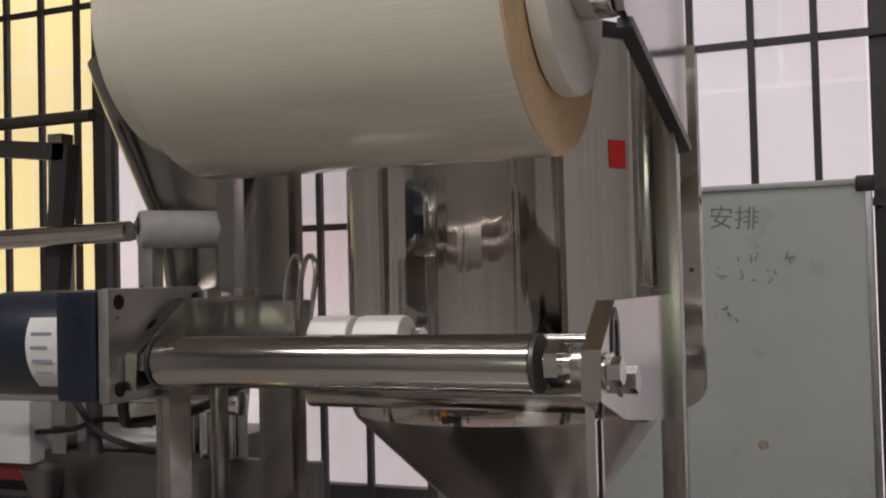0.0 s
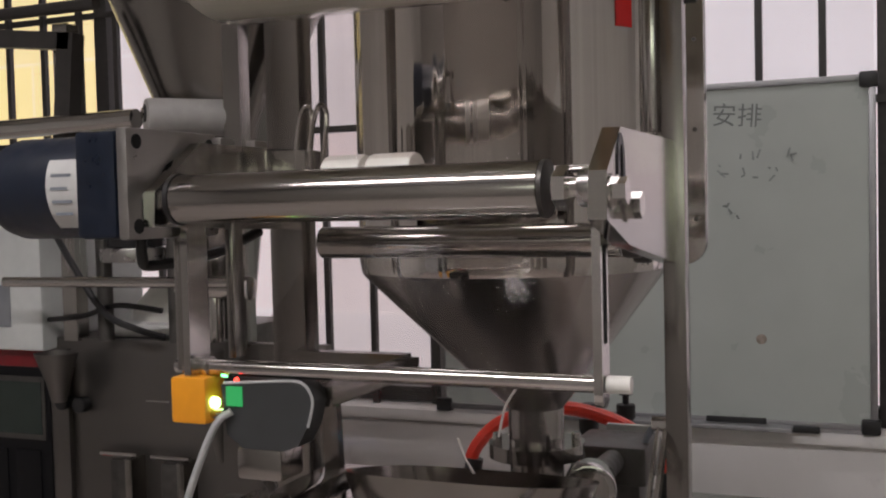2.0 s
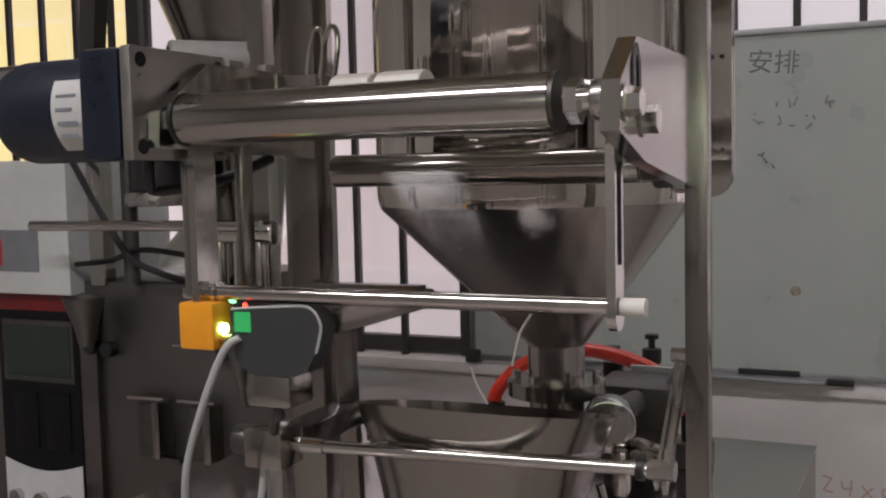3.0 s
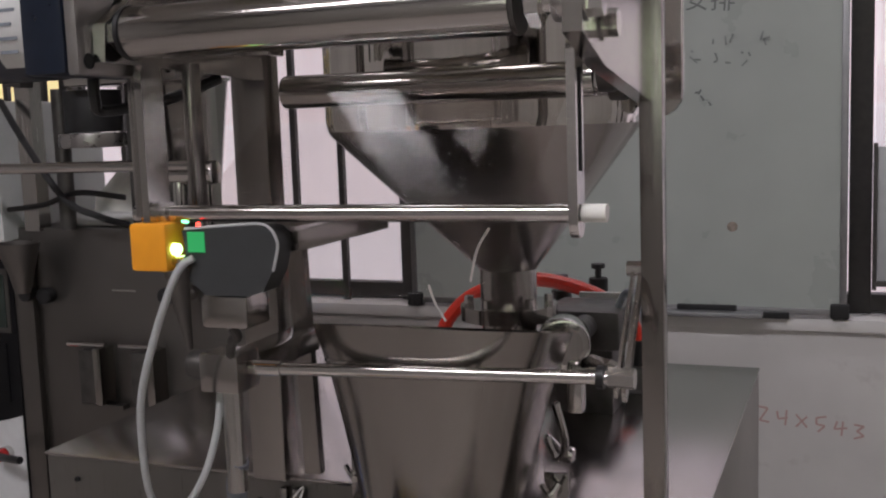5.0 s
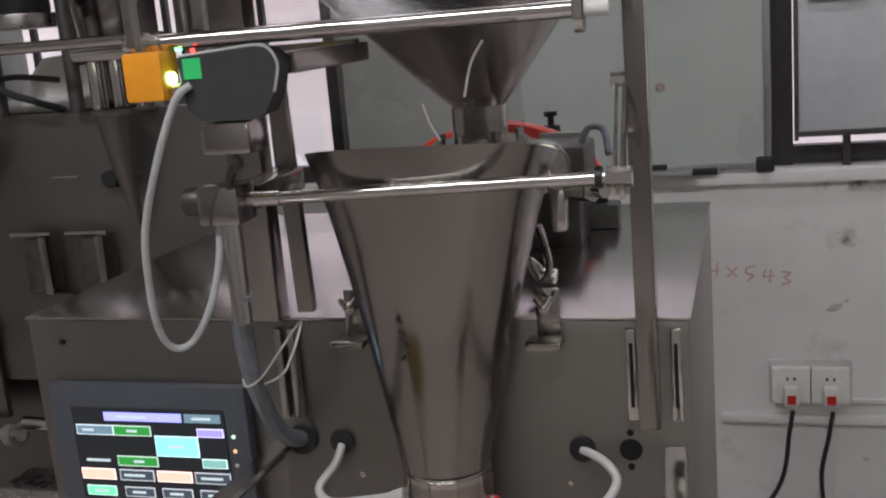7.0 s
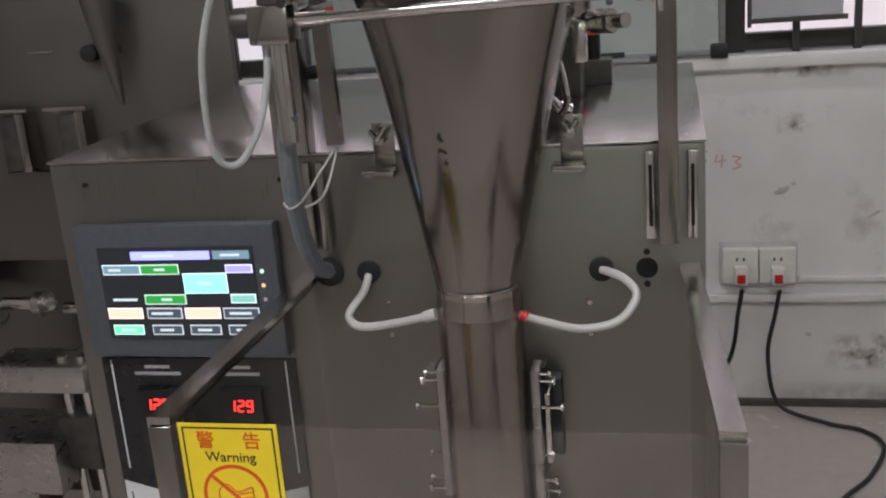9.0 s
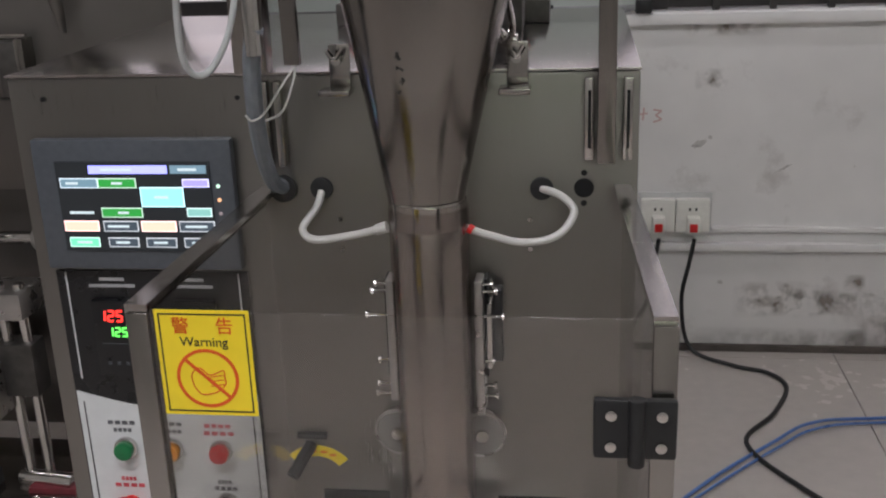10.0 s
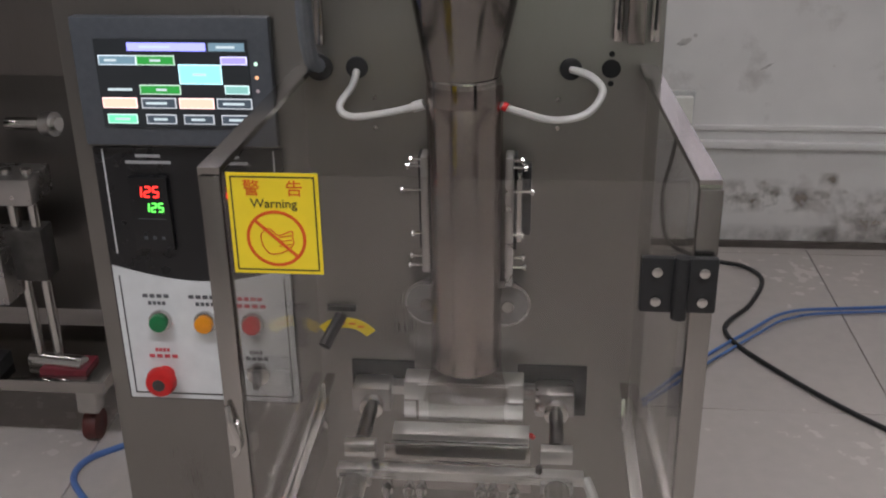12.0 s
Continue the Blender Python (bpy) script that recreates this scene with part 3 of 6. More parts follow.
outlet(0.360)
outlet(0.448)
box_back = B()
box(box_back, 0.311, 0.497, Y1 - 0.009, Y1 - 0.0003, 0.232, 0.340, 0.002)
solid("socket_box", box_back, LABEL, "flat white mounting plate behind the sockets", "mounting plate")
for z, r in ((0.241, 0.006), (0.195, 0.010)):
    bm = B()
    box(bm, 0.498 if z > 0.22 else 0.2, X1, Y1 - 2 * r, Y1 - 0.0004, z - r, z + r, 0.002)
    solid("wall_conduit", bm, WALLPAINT, "white painted cable trunking along the wall", "conduit", group="wall conduits")
for px, pts in ((0.360, [(0.363, 1.556, 0.226), (0.355, 1.556, 0.174), (0.328, 1.551, 0.032), (0.208, 1.463, -0.083), (0.045, 1.191, -0.095)]), (0.448, [(0.453, 1.556, 0.226), (0.442, 1.551, 0.163), (0.426, 1.551, 0.054), (0.453, 1.54, -0.073), (0.557, 1.485, -0.095), (0.639, 1.447, -0.096), (0.671, 1.365, -0.096), (0.617, 1.224, -0.096), (0.535, 1.082, -0.096), (0.617, 0.907, -0.096), (0.808, 0.668, -0.096), (1.189, 0.319, -0.096)])):
    bm = B()
    hose(bm, pts, 0.0055)
    solid("power_cable", bm, BLACKCABLE, "black power lead trailing from socket to floor", "cable", group="power leads")
bm = B()
hose(bm, [(0.317, 0.755, -0.091), (0.448, 0.929, -0.095), (0.59, 1.082, -0.095), (0.688, 1.158, -0.083), (0.84, 1.213, -0.095), (1.298, 1.256, -0.095), (1.843, 1.191, -0.095)], 0.0040)
solid("air_hose", bm, BLUEHOSE, "blue air hose lying on the tiled floor", "hose", group="blue hoses")
bm = B()
hose(bm, [(0.317, 0.738, -0.091), (0.459, 0.91, -0.095), (0.601, 1.065, -0.096), (0.693, 1.144, -0.091), (0.84, 1.193, -0.096), (1.298, 1.229, -0.096), (1.843, 1.158, -0.096)], 0.0032)
solid("air_hose", bm, BLUEHOSE, "thin blue air hose lying on the tiled floor", "hose", group="blue hoses")
bm = B()
hose(bm, [(-0.47, 0.575, FZ + 0.10), (-0.58, 0.575, FZ + 0.05), (-0.65, 0.555, FZ + 0.015), (-0.714, 0.526, FZ + 0.006), (-0.762, 0.480, FZ + 0.006), (-0.770, 0.430, FZ + 0.006), (-0.740, 0.380, FZ + 0.006), (-0.66, 0.31, FZ + 0.006), (-0.52, 0.25, FZ + 0.006)], 0.0065)
solid("air_hose", bm, BLUEHOSE, "blue air hose looped on the floor beside the cabinet", "hose", group="blue hoses")

# ---- packaging machine ----
CX0, CX1, CD, CZ = -0.460, 0.223, 0.540, 0.925
M = thing("packaging_machine", (-0.12, 0.24, FZ), "stainless steel vertical sachet packaging machine with touch screen and guard", "packaging machine")
bm = B()
box(bm, CX0, CX1, 0, CD, FZ + 0.07, CZ - 0.002, 0.004)
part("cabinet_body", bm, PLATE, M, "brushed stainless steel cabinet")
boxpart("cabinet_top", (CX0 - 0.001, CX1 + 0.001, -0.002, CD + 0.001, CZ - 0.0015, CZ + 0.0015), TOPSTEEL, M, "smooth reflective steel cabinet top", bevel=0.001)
for x in (CX0 + 0.04, CX1 - 0.04):
    for y in (0.05, CD - 0.05):
        rodpart("foot", (x, y, FZ), (x, y, FZ + 0.072), 0.02, DARKMETAL, M)

# control panel
boxpart("screen_bezel", (-0.437, -0.209, -0.016, -0.0005, 0.708, 0.858), BEZEL, M, "dark grey touch screen bezel", bevel=0.004)
SCREEN = boxpart("screen", (-0.410, -0.234, -0.0185, -0.0155, 0.732, 0.834), glow("screen_black", (0.02, 0.025, 0.03), 0.4), M, "lit touch screen with coloured buttons")
def key(x0, x1, z0, z1, color, s=1.0, rim=True):
    px = lambda u: -0.410 + 0.176 * u
    pz = lambda v: 0.834 - 0.102 * v
    a, b, c, d = px(x0), px(x1), pz(z1), pz(z0)
    if rim:
        boxpart("key_rim", (a, b, -0.0190, -0.0184, c, d), KEYMAT.setdefault(("r", color), glow("key_rim_glow", tuple(0.4 + 0.6 * v for v in color), 1.9)), SCREEN)
        e = 0.0011
        boxpart("screen_key", (a + e, b - e, -0.0194, -0.0189, c + e, d - e), KEYMAT.setdefault((s, color), glow("key_glow", color, 2.0 * s)), SCREEN)
    else:
        boxpart("screen_key", (a, b, -0.0192, -0.0184, c, d), KEYMAT.setdefault((s, color), glow("key_glow", color, 2.0 * s)), SCREEN)
    return a, b, c, d


KEYMAT = {}
DK = (0.03, 0.04, 0.05)
key(0.22, 0.73, 0.04, 0.13, (0.30, 0.30, 0.95), 1.0, False)
key(0.75, 0.98, 0.04, 0.13, (0.16, 0.25, 0.30), 0.6, False)
key(0.02, 0.27, 0.18, 0.29, (0.15, 0.25, 0.30), 0.6)
key(0.27, 0.52, 0.18, 0.29, (0.02, 0.22, 0.03), 0.8)
key(0.54, 0.82, 0.28, 0.50, (0.22, 0.75, 0.80), 0.9)
key(0.82, 0.99, 0.19, 0.28, (0.30, 0.25, 0.75), 0.8)
key(0.27, 0.54, 0.51, 0.62, (0.02, 0.22, 0.03), 0.8)
key(0.83, 0.99, 0.51, 0.61, (0.20, 0.42, 0.36), 0.7)
for u, c in ((0.01, (0.95, 0.42, 0.30)), (0.27, DK), (0.52, (0.95, 0.42, 0.30)), (0.77, DK)):
    key(u, u + 0.23, 0.66, 0.78, c, 0.9)
for u, c in ((0.03, (0.12, 0.55, 0.28)), (0.29, DK), (0.54, DK), (0.79, DK)):
    key(u, u + 0.20, 0.85, 0.96, c, 0.9)
pale = glow("key_caption_glow", (0.75, 0.85, 0.85), 0.9)
for u, v, w in ((0.30, 0.085, 0.20), (0.06, 0.565, 0.16), (0.80, 0.085, 0.12), (0.06, 0.235, 0.08), (0.36, 0.235, 0.07), (0.38, 0.565, 0.07), (0.30, 0.72, 0.14), (0.81, 0.72, 0.14), (0.34, 0.905, 0.09), (0.59, 0.905, 0.09), (0.84, 0.905, 0.10), (0.08, 0.905, 0.10), (0.63, 0.39, 0.09)):
    boxpart("caption_bar", (-0.410 + 0.176 * u, -0.410 + 0.176 * (u + w), -0.0197, -0.0193, 0.834 - 0.102 * v - 0.0014, 0.834 - 0.102 * v + 0.0014), pale, SCREEN)
for i, c in enumerate(((0.7, 1, 0.75), (1, 0.5, 0.25), (0.25, 0.2, 0.2))):
    rodpart("indicator", (-0.2265, -0.0168, 0.806 - 0.0155 * i), (-0.2265, -0.0155, 0.806 - 0.0155 * i), 0.0022, glow("indicator_glow", c, 1.2), M, segs=10)

PANEL = boxpart("control_panel", (-0.436, -0.208, -0.004, -0.0005, 0.357, 0.702), PANELBLACK, M, "black overlay with two temperature displays")
bm = B()
arc = [(-0.434 + 0.224 * i / 16, 0.549 - 0.020 * math.sin(math.pi * i / 16)) for i in range(17)]
prism(bm, arc + [(-0.210, 0.359), (-0.434, 0.359)], "y", -0.0055, -0.0035)
part("button_panel", bm, PANELWHITE, PANEL, "white overlay with push buttons")
for d in ((-0.427, -0.4255, 0.368, 0.535), (-0.2185, -0.217, 0.368, 0.535), (-0.427, -0.217, 0.366, 0.3675)):
    boxpart("border_line", (d[0], d[1], -0.0062, -0.0054, d[2], d[3]), SIGNBLACK, PANEL)
for x in (-0.4245, -0.2185):
    boxpart("border_line", (x - 0.0008, x + 0.0008, -0.0052, -0.0038, 0.565, 0.700), PANELWHITE, PANEL)
redled, greenled = glow("red_digit_glow", (1.0, 0.03, 0.02), 2.6), glow("green_digit_glow", (0.15, 1.0, 0.10), 2.0)
SEG = {"1": "bc", "2": "abged", "5": "afgcd", "9": "abcdfg"}


def digits(text, x, z, h, y, material, parent):
    w, s = h * 0.5, h * 0.11
    lines = {"a": (0, 1, 1, 1), "g": (0, 0.5, 1, 0.5), "d": (0, 0, 1, 0), "f": (0, 0.5, 0, 1), "b": (1, 0.5, 1, 1), "e": (0, 0, 0, 0.5), "c": (1, 0, 1, 0.5)}
    for i, ch in enumerate(text):
        bm = B()
        for k in SEG[ch]:
            u0, v0, u1, v1 = lines[k]
            lean = 0.1 * h
            ax, az, bx, bz = x + i * w * 1.65 + u0 * w + v0 * lean, z + v0 * h, x + i * w * 1.65 + u1 * w + v1 * lean, z + v1 * h
            bar(bm, (ax, y, az), (bx, y, bz), 0.0006, s * 1.5, (0.31, 0, 0.9) if u0 == u1 else (0, 0, 1))
        part("digit", bm, material, parent)


for x, top, low in ((-0.396, "125", "125"), (-0.296, "129", "")):
    ctl = boxpart("temperature_controller", (x, x + 0.048, -0.0125, -0.0036, 0.572, 0.668), PANELBLACK, M, "black temperature controller with lit digits", bevel=0.002)
    digits(top, x + 0.009, 0.6435, 0.0125, -0.0131, redled, ctl)
    if low:
        digits(low, x + 0.017, 0.6245, 0.0105, -0.0131, greenled, ctl)
    for i in range(3):
        boxpart("button_mark", (x + 0.012 + i * 0.011, x + 0.016 + i * 0.011, -0.0132, -0.0124, 0.588, 0.592), BEZEL, ctl)
    boxpart("dividing_line", (x + 0.008, x + 0.042, -0.0130, -0.0124, 0.6145, 0.6153), BEZEL, ctl)
grey_print = shader("grey_print", (0.34, 0.34, 0.35), 0.5)
for x, z, w in ((-0.385, 0.692, 0.03), (-0.398, 0.684, 0.055), (-0.290, 0.692, 0.03), (-0.300, 0.684, 0.05)):
    boxpart("caption_bar", (x, x + w, -0.0048, -0.0039, z - 0.0018, z + 0.0018), grey_print, PANEL)


def push(x, z, material, label):
    p = rodpart("push_button", (x, -0.0055, z), (x, -0.013, z), 0.0145, CHROME, M, label, segs=24, bevel=0.002)
    rodpart("cap", (x, -0.0131, z), (x, -0.021, z), 0.0115, material, p, segs=24, bevel=0.002)


push(-0.380, 0.475, GREEN, "green push button in a chrome ring")
push(-0.322, 0.475, AMBER, "amber push button in a chrome ring")
push(-0.261, 0.475, RED, "red push button in a chrome ring")
stop = rodpart("emergency_stop", (-0.383, -0.0055, 0.396), (-0.383, -0.022, 0.396), 0.0115, RED, M, "red mushroom emergency stop button", segs=24)
bm = B()
rod(bm, (-0.383, -0.022, 0.396), (-0.383, -0.036, 0.396), 0.0205, 0.0175, 28, 0.003)
part("mushroom_head", bm, RED, stop)
rodpart("centre_mark", (-0.383, -0.0361, 0.396), (-0.383, -0.0372, 0.396), 0.0085, DARKMETAL, stop, segs=8)
switch = rodpart("key_switch", (-0.260, -0.0055, 0.402), (-0.260, -0.014, 0.402), 0.0150, CHROME, M, "chrome rotary switch", segs=24, bevel=0.002)
boxpart("knob_wing", (-0.264, -0.256, -0.028, -0.0141, 0.389, 0.415), BLACK, switch, bevel=0.002)
ink_b, ink_r = shader("caption_dark", (0.10, 0.10, 0.11), 0.5), shader("caption_red", (0.55, 0.08, 0.10), 0.5)
for x, z, w, m in ((-0.400, 0.508, 0.036, ink_b), (-0.394, 0.498, 0.024, ink_b), (-0.341, 0.508, 0.036, ink_b), (-0.333, 0.498, 0.026, ink_b), (-0.279, 0.507, 0.034, ink_r), (-0.281, 0.497, 0.040, ink_r), (-0.393, 0.431, 0.020, ink_r), (-0.402, 0.422, 0.040, ink_r), (-0.270, 0.431, 0.018, ink_b), (-0.275, 0.422, 0.030, ink_b)):
    for i in range(4):
        boxpart("caption_bar", (x + w * i / 4, x + w * (i + 0.72) / 4, -0.0063, -0.0054, z - 0.0024, z + 0.0024), m, PANEL)

# holes and grommets in the cabinet front
for x, r in ((-0.158, 0.0155), (-0.115, 0.0125), (0.123, 0.0125)):
    bm = B()
    rod(bm, (x, -0.0005, 0.80), (x, -0.006, 0.80), r, segs=24, bevel=0.002)
    part("grommet", bm, BLACK, M, "black rubber cable grommet")
for x, z, r in ((0.167, 0.80, 0.0105), (0.167, 0.8165, 0.0032), (0.167, 0.7835, 0.0032)):
    rodpart("socket_hole", (x, -0.0004, z), (x, -0.0012, z), r, HOLE, M, "black round hole", segs=20)
for x, z in ((-0.097, 0.765), (-0.097, 0.730), (0.110, 0.765), (0.110, 0.732), (-0.42, 0.90), (-0.20, 0.90)):
    rodpart("screw", (x, -0.0003, z), (x, -0.003, z), 0.0028, CHROME if x > -0.15 else BLACK, M, segs=8)

# gantry posts and their slotted feet
for x, w, y0, z1 in ((-0.178, 0.036, 0.004, 1.66), (0.189, 0.018, -0.016, 1.556)):
    boxpart("gantry_post", (x - w / 2, x + w / 2, y0 - 0.022, y0 + 0.004 if x < 0 else y0 - 0.004, 0.835 if x > 0 else CZ + 0.002, z1), POSTSTEEL, M, "square stainless gantry post", bevel=0.002)
rodpart("post_cap", (0.189, -0.042, 1.556), (0.189, -0.016, 1.556), 0.009, POSTSTEEL, M, segs=24)
rodpart("tie_pillar", (0.172, -0.026, 1.372), (0.172, -0.026, 1.560), 0.0085, CHROME, M, segs=20, bevel=0.003)
for x in (0.172, 0.211):
    boxpart("slotted_plate", (x - 0.005, x + 0.005, -0.010, -0.001, 0.832, 0.918), CHROME, M, bevel=0.002)
    boxpart("slot", (x - 0.0016, x + 0.0016, -0.0106, -0.0098, 0.845, 0.905), HOLE, M)
for x in (-0.168, -0.154):
    boxpart("slotted_plate", (x - 0.004, x + 0.004, -0.012, -0.001, 0.826, 0.918), STEEL_V, M, bevel=0.002)

# ---- film drive on the gantry ----
RY, RZ = -0.232, 1.328
RL, RR = -0.136, 0.143
bm = B()
rod(bm, (RL, RY, RZ), (RR, RY, RZ), 0.0185, segs=40, bevel=0.001)
roller = part("drive_roller", bm, STEEL, M, "long brushed steel drive roller")
rodpart("end_ring", (RR + 0.0005, RY, RZ), (RR + 0.0035, RY, RZ), 0.0188, DARKMETAL, roller, segs=32)
rodpart("shaft", (RR + 0.006, RY, RZ), (RR + 0.048, RY, RZ), 0.0075, CHROME, roller)
rodpart("nut", (RR + 0.009, RY, RZ), (RR + 0.017, RY, RZ), 0.0145, CHROME, roller, segs=6)
rodpart("collar", (RR + 0.024, RY, RZ), (RR + 0.034, RY, RZ), 0.0125, CAST, roller, bevel=0.002)
rodpart("end_ring", (RL - 0.004, RY, RZ), (RL - 0.0005, RY, RZ), 0.019, BLACK, roller, segs=32)
rodpart("shaft", (RL - 0.04, RY, RZ), (RL - 0.004, RY, RZ), 0.0075, CHROME, roller)
for x in (RL - 0.012, RL - 0.024):
    rodpart("nut", (x - 0.004, RY, RZ), (x + 0.004, RY, RZ), 0.0125, CHROME, roller, segs=6)

rodpart("pinch_shaft", (-0.150, -0.188, 1.340), (0.172, -0.188, 1.340), 0.0042, CHROME, M)
for x0, x1 in ((-0.036, -0.004), (0.000, 0.036)):
    rodpart("pinch_wheel", (x0, -0.188, 1.340), (x1, -0.188, 1.340), 0.0175, WHITEPL, M, "white nylon pinch wheel", segs=36, bevel=0.003)
for x in (-0.040, -0.002, 0.040, 0.046):
    rodpart("collar", (x - 0.0018, -0.188, 1.340), (x + 0.0018, -0.188, 1.340), 0.009, CHROME, M)

# second roller and the lower guide bar
bm = B()
rod(bm, (-0.120, -0.05, 1.288), (0.150, -0.05, 1.288), 0.014, segs=32, bevel=0.001)
part("guide_roller", bm, STEEL, M)
rodpart("guide_roller_nut", (0.151, -0.05, 1.288), (0.160, -0.05, 1.288), 0.014, CHROME, M, segs=6)
rodpart("dancer_bar", (-0.170, -0.198, 1.198), (0.166, -0.198, 1.198), 0.0062, CHROME, M, "polished steel film guide bar", segs=24)
rodpart("white_cap", (0.1735, -0.198, 1.198), (0.190, -0.198, 1.198), 0.0060, WHITEPL, M, "white plastic end cap", bevel=0.001)
for x in (-0.148, -0.140):
    rodpart("collar", (x - 0.001, -0.198, 1.198), (x + 0.001, -0.198, 1.198), 0.0085, CHROME, M)


def hanger(x, y, z0, z1, w, t):
    bm = B()
    n = 8
    out = [(y + w / 2 * math.cos(a), z0 + w / 2 * math.sin(a)) for a in (math.pi + math.pi * i / n for i in range(n + 1))]
    out += [(y + w / 2 * math.cos(a), z1 + w / 2 * math.sin(a)) for a in (math.pi * i / n for i in range(n + 1))]
    prism(bm, out, "x", x - t / 2, x + t / 2)
    h = part("hanger_plate", bm, CHROME, M, "slotted polished hanger plate")
    return h


hanger(0.170, -0.198, 1.192, 1.300, 0.020, 0.006)
boxpart("slot", (0.1725, 0.1735, -0.2015, -0.1945, 1.225, 1.290), HOLE, M)
hanger(-0.152, -0.198, 1.192, 1.300, 0.026, 0.006)
boxpart("hanger_strip", (-0.1655, -0.158, -0.206, -0.190, 1.195, 1.30), STEEL_V, M, bevel=0.001)
boxpart("hanger_strip", (-0.146, -0.1385, -0.165, -0.150, 1.20, 1.31), STEEL_V, M, bevel=0.001)

# end brackets of the drive
bm = B()
prism(bm, [(-0.255, 1.308), (-0.252, 1.338), (-0.215, 1.366), (-0.030, 1.366), (-0.030, 1.268), (-0.195, 1.290), (-0.215, 1.296)], "x", 0.1775, 0.1895)
brk = part("side_bracket", bm, STEEL, M, "polished aluminium side bracket with bolts")
for y, z, r in ((-0.243, 1.325, 0.0088), (-0.202, 1.316, 0.0088)):
    rodpart("bolt", (0.190, y, z), (0.200, y, z), r, CHROME, brk, segs=6)
    rodpart("washer", (0.1897, y, z), (0.1912, y, z), r * 1.25, STEEL, brk, segs=20)
bm = B()
lathe(bm, [(0, 0, 0.1896, 0.010, 0.022), (0, 0, 0.1905, 0.010, 0.022), (0, 0, 0.1905, 0.0045, 0.015), (0, 0, 0.1896, 0.0045, 0.015)], 28)
bm.transform(Matrix(((0, 0, 1, 0), (1, 0, 0, -0.218), (0, 1, 0, 1.340), (0, 0, 0, 1))))
part("oval_slot_ring", bm, BLACK, brk)
for z in (1.292, 1.286):
    rodpart("knurled_ring", (0.163, -0.060 - (z - 1.286) * 6, z), (0.176, -0.060 - (z - 1.286) * 6, z), 0.016, DARKMETAL, brk, segs=28, bevel=0.002)

bm = B()
prism(bm, [(-0.250, 1.308), (-0.248, 1.334), (-0.190, 1.372), (-0.040, 1.372), (-0.040, 1.300)], "x", -0.158, -0.148)
lbrk = part("side_bracket", bm, CHROME, M)
plate = boxpart("motor_plate", (-0.1695, -0.1595, -0.264, -0.152, 1.299, 1.381), CAST, M, "cast aluminium motor mounting plate", bevel=0.003)
rodpart("bore", (-0.1597, -0.205, 1.335), (-0.1585, -0.205, 1.335), 0.024, HOLE, plate, segs=28)
for y, z in ((-0.253, 1.371), (-0.253, 1.309), (-0.163, 1.371), (-0.163, 1.309)):
    rodpart("bolt_hole", (-0.1597, y, z), (-0.1588, y, z), 0.0055, HOLE, plate, segs=14)
for y, z in ((-0.150, 1.374), (-0.10, 1.374)):
    boxpart("tie_bar", (-0.1595, -0.150, y - 0.01, y + 0.01, z - 0.014, z + 0.004), CAST, plate, bevel=0.002)
boxpart("rear_plate", (-0.176, -0.10, -0.112, -0.085, 1.316, 1.368), STEEL, M, bevel=0.002)
for x in (-0.162, -0.136):
    boxpart("rear_plate_rib", (x, x + 0.0025, -0.118, -0.1125, 1.318, 1.368), CHROME, M)
for i in range(3):
    rodpart("tie_rod", (-0.160, -0.245 + 0.006 * i, 1.330 - 0.006 * i), (-0.158, -0.245 + 0.006 * i, 1.330 - 0.006 * i), 0.0035, CHROME, M, segs=10)

# blue gear motor
boxpart("gearbox", (-0.207, -0.1700, -0.265, -0.150, 1.300, 1.380), BLUE, M, "navy blue gearbox", bevel=0.005)
motor = rodpart("motor", (-0.312, -0.212, 1.340), (-0.2075, -0.212, 1.340), 0.0405, BLUE, M, "navy blue cylindrical motor", segs=48, bevel=0.012)
bm = B()
n = 12
for i in range(n):
    a0, a1 = radians(150 + 80 * i / n), radians(150 + 80 * (i + 1) / n)
    v = [bm.verts.new((x, -0.212 + 0.0411 * math.cos(a), 1.340 + 0.0411 * math.sin(a))) for x, a in ((-0.246, a0), (-0.215, a0), (-0.215, a1), (-0.246, a1))]
    bm.faces.new(v)
bmesh.ops.remove_doubles(bm, verts=bm.verts, dist=1e-5)
part("rating_label", bm, LABEL, motor, "white rating label")
for i in range(4):
    a = radians(168 + 14 * i)
    boxpart("label_line", (-0.241, -0.222 - 0.003 * (i % 2), -0.212 + 0.0413 * math.cos(a) - 0.0004, -0.212 + 0.0413 * math.cos(a) + 0.0004, 1.340 + 0.0413 * math.sin(a) - 0.0012, 1.340 + 0.0413 * math.sin(a) + 0.0012), GREYHOSE, motor)
hosepart("motor_lead", [(-0.200, -0.20, 1.300), (-0.200, -0.20, 1.284), (-0.20, -0.19, 1.276), (-0.165, -0.16, 1.283), (-0.155, -0.10, 1.30)], 0.0045, BLACKCABLE, motor)

# looped wire film guides behind the pinch wheels
for x, y in ((-0.104, -0.11), (-0.086, -0.118)):
    hosepart("wire_loop", [(x - 0.007, y, 1.352), (x - 0.003, y, 1.385), (x + 0.003, y, 1.402), (x + 0.009, y, 1.400), (x + 0.010, y, 1.385), (x + 0.004, y, 1.352)], 0.0022, CHROME, M)

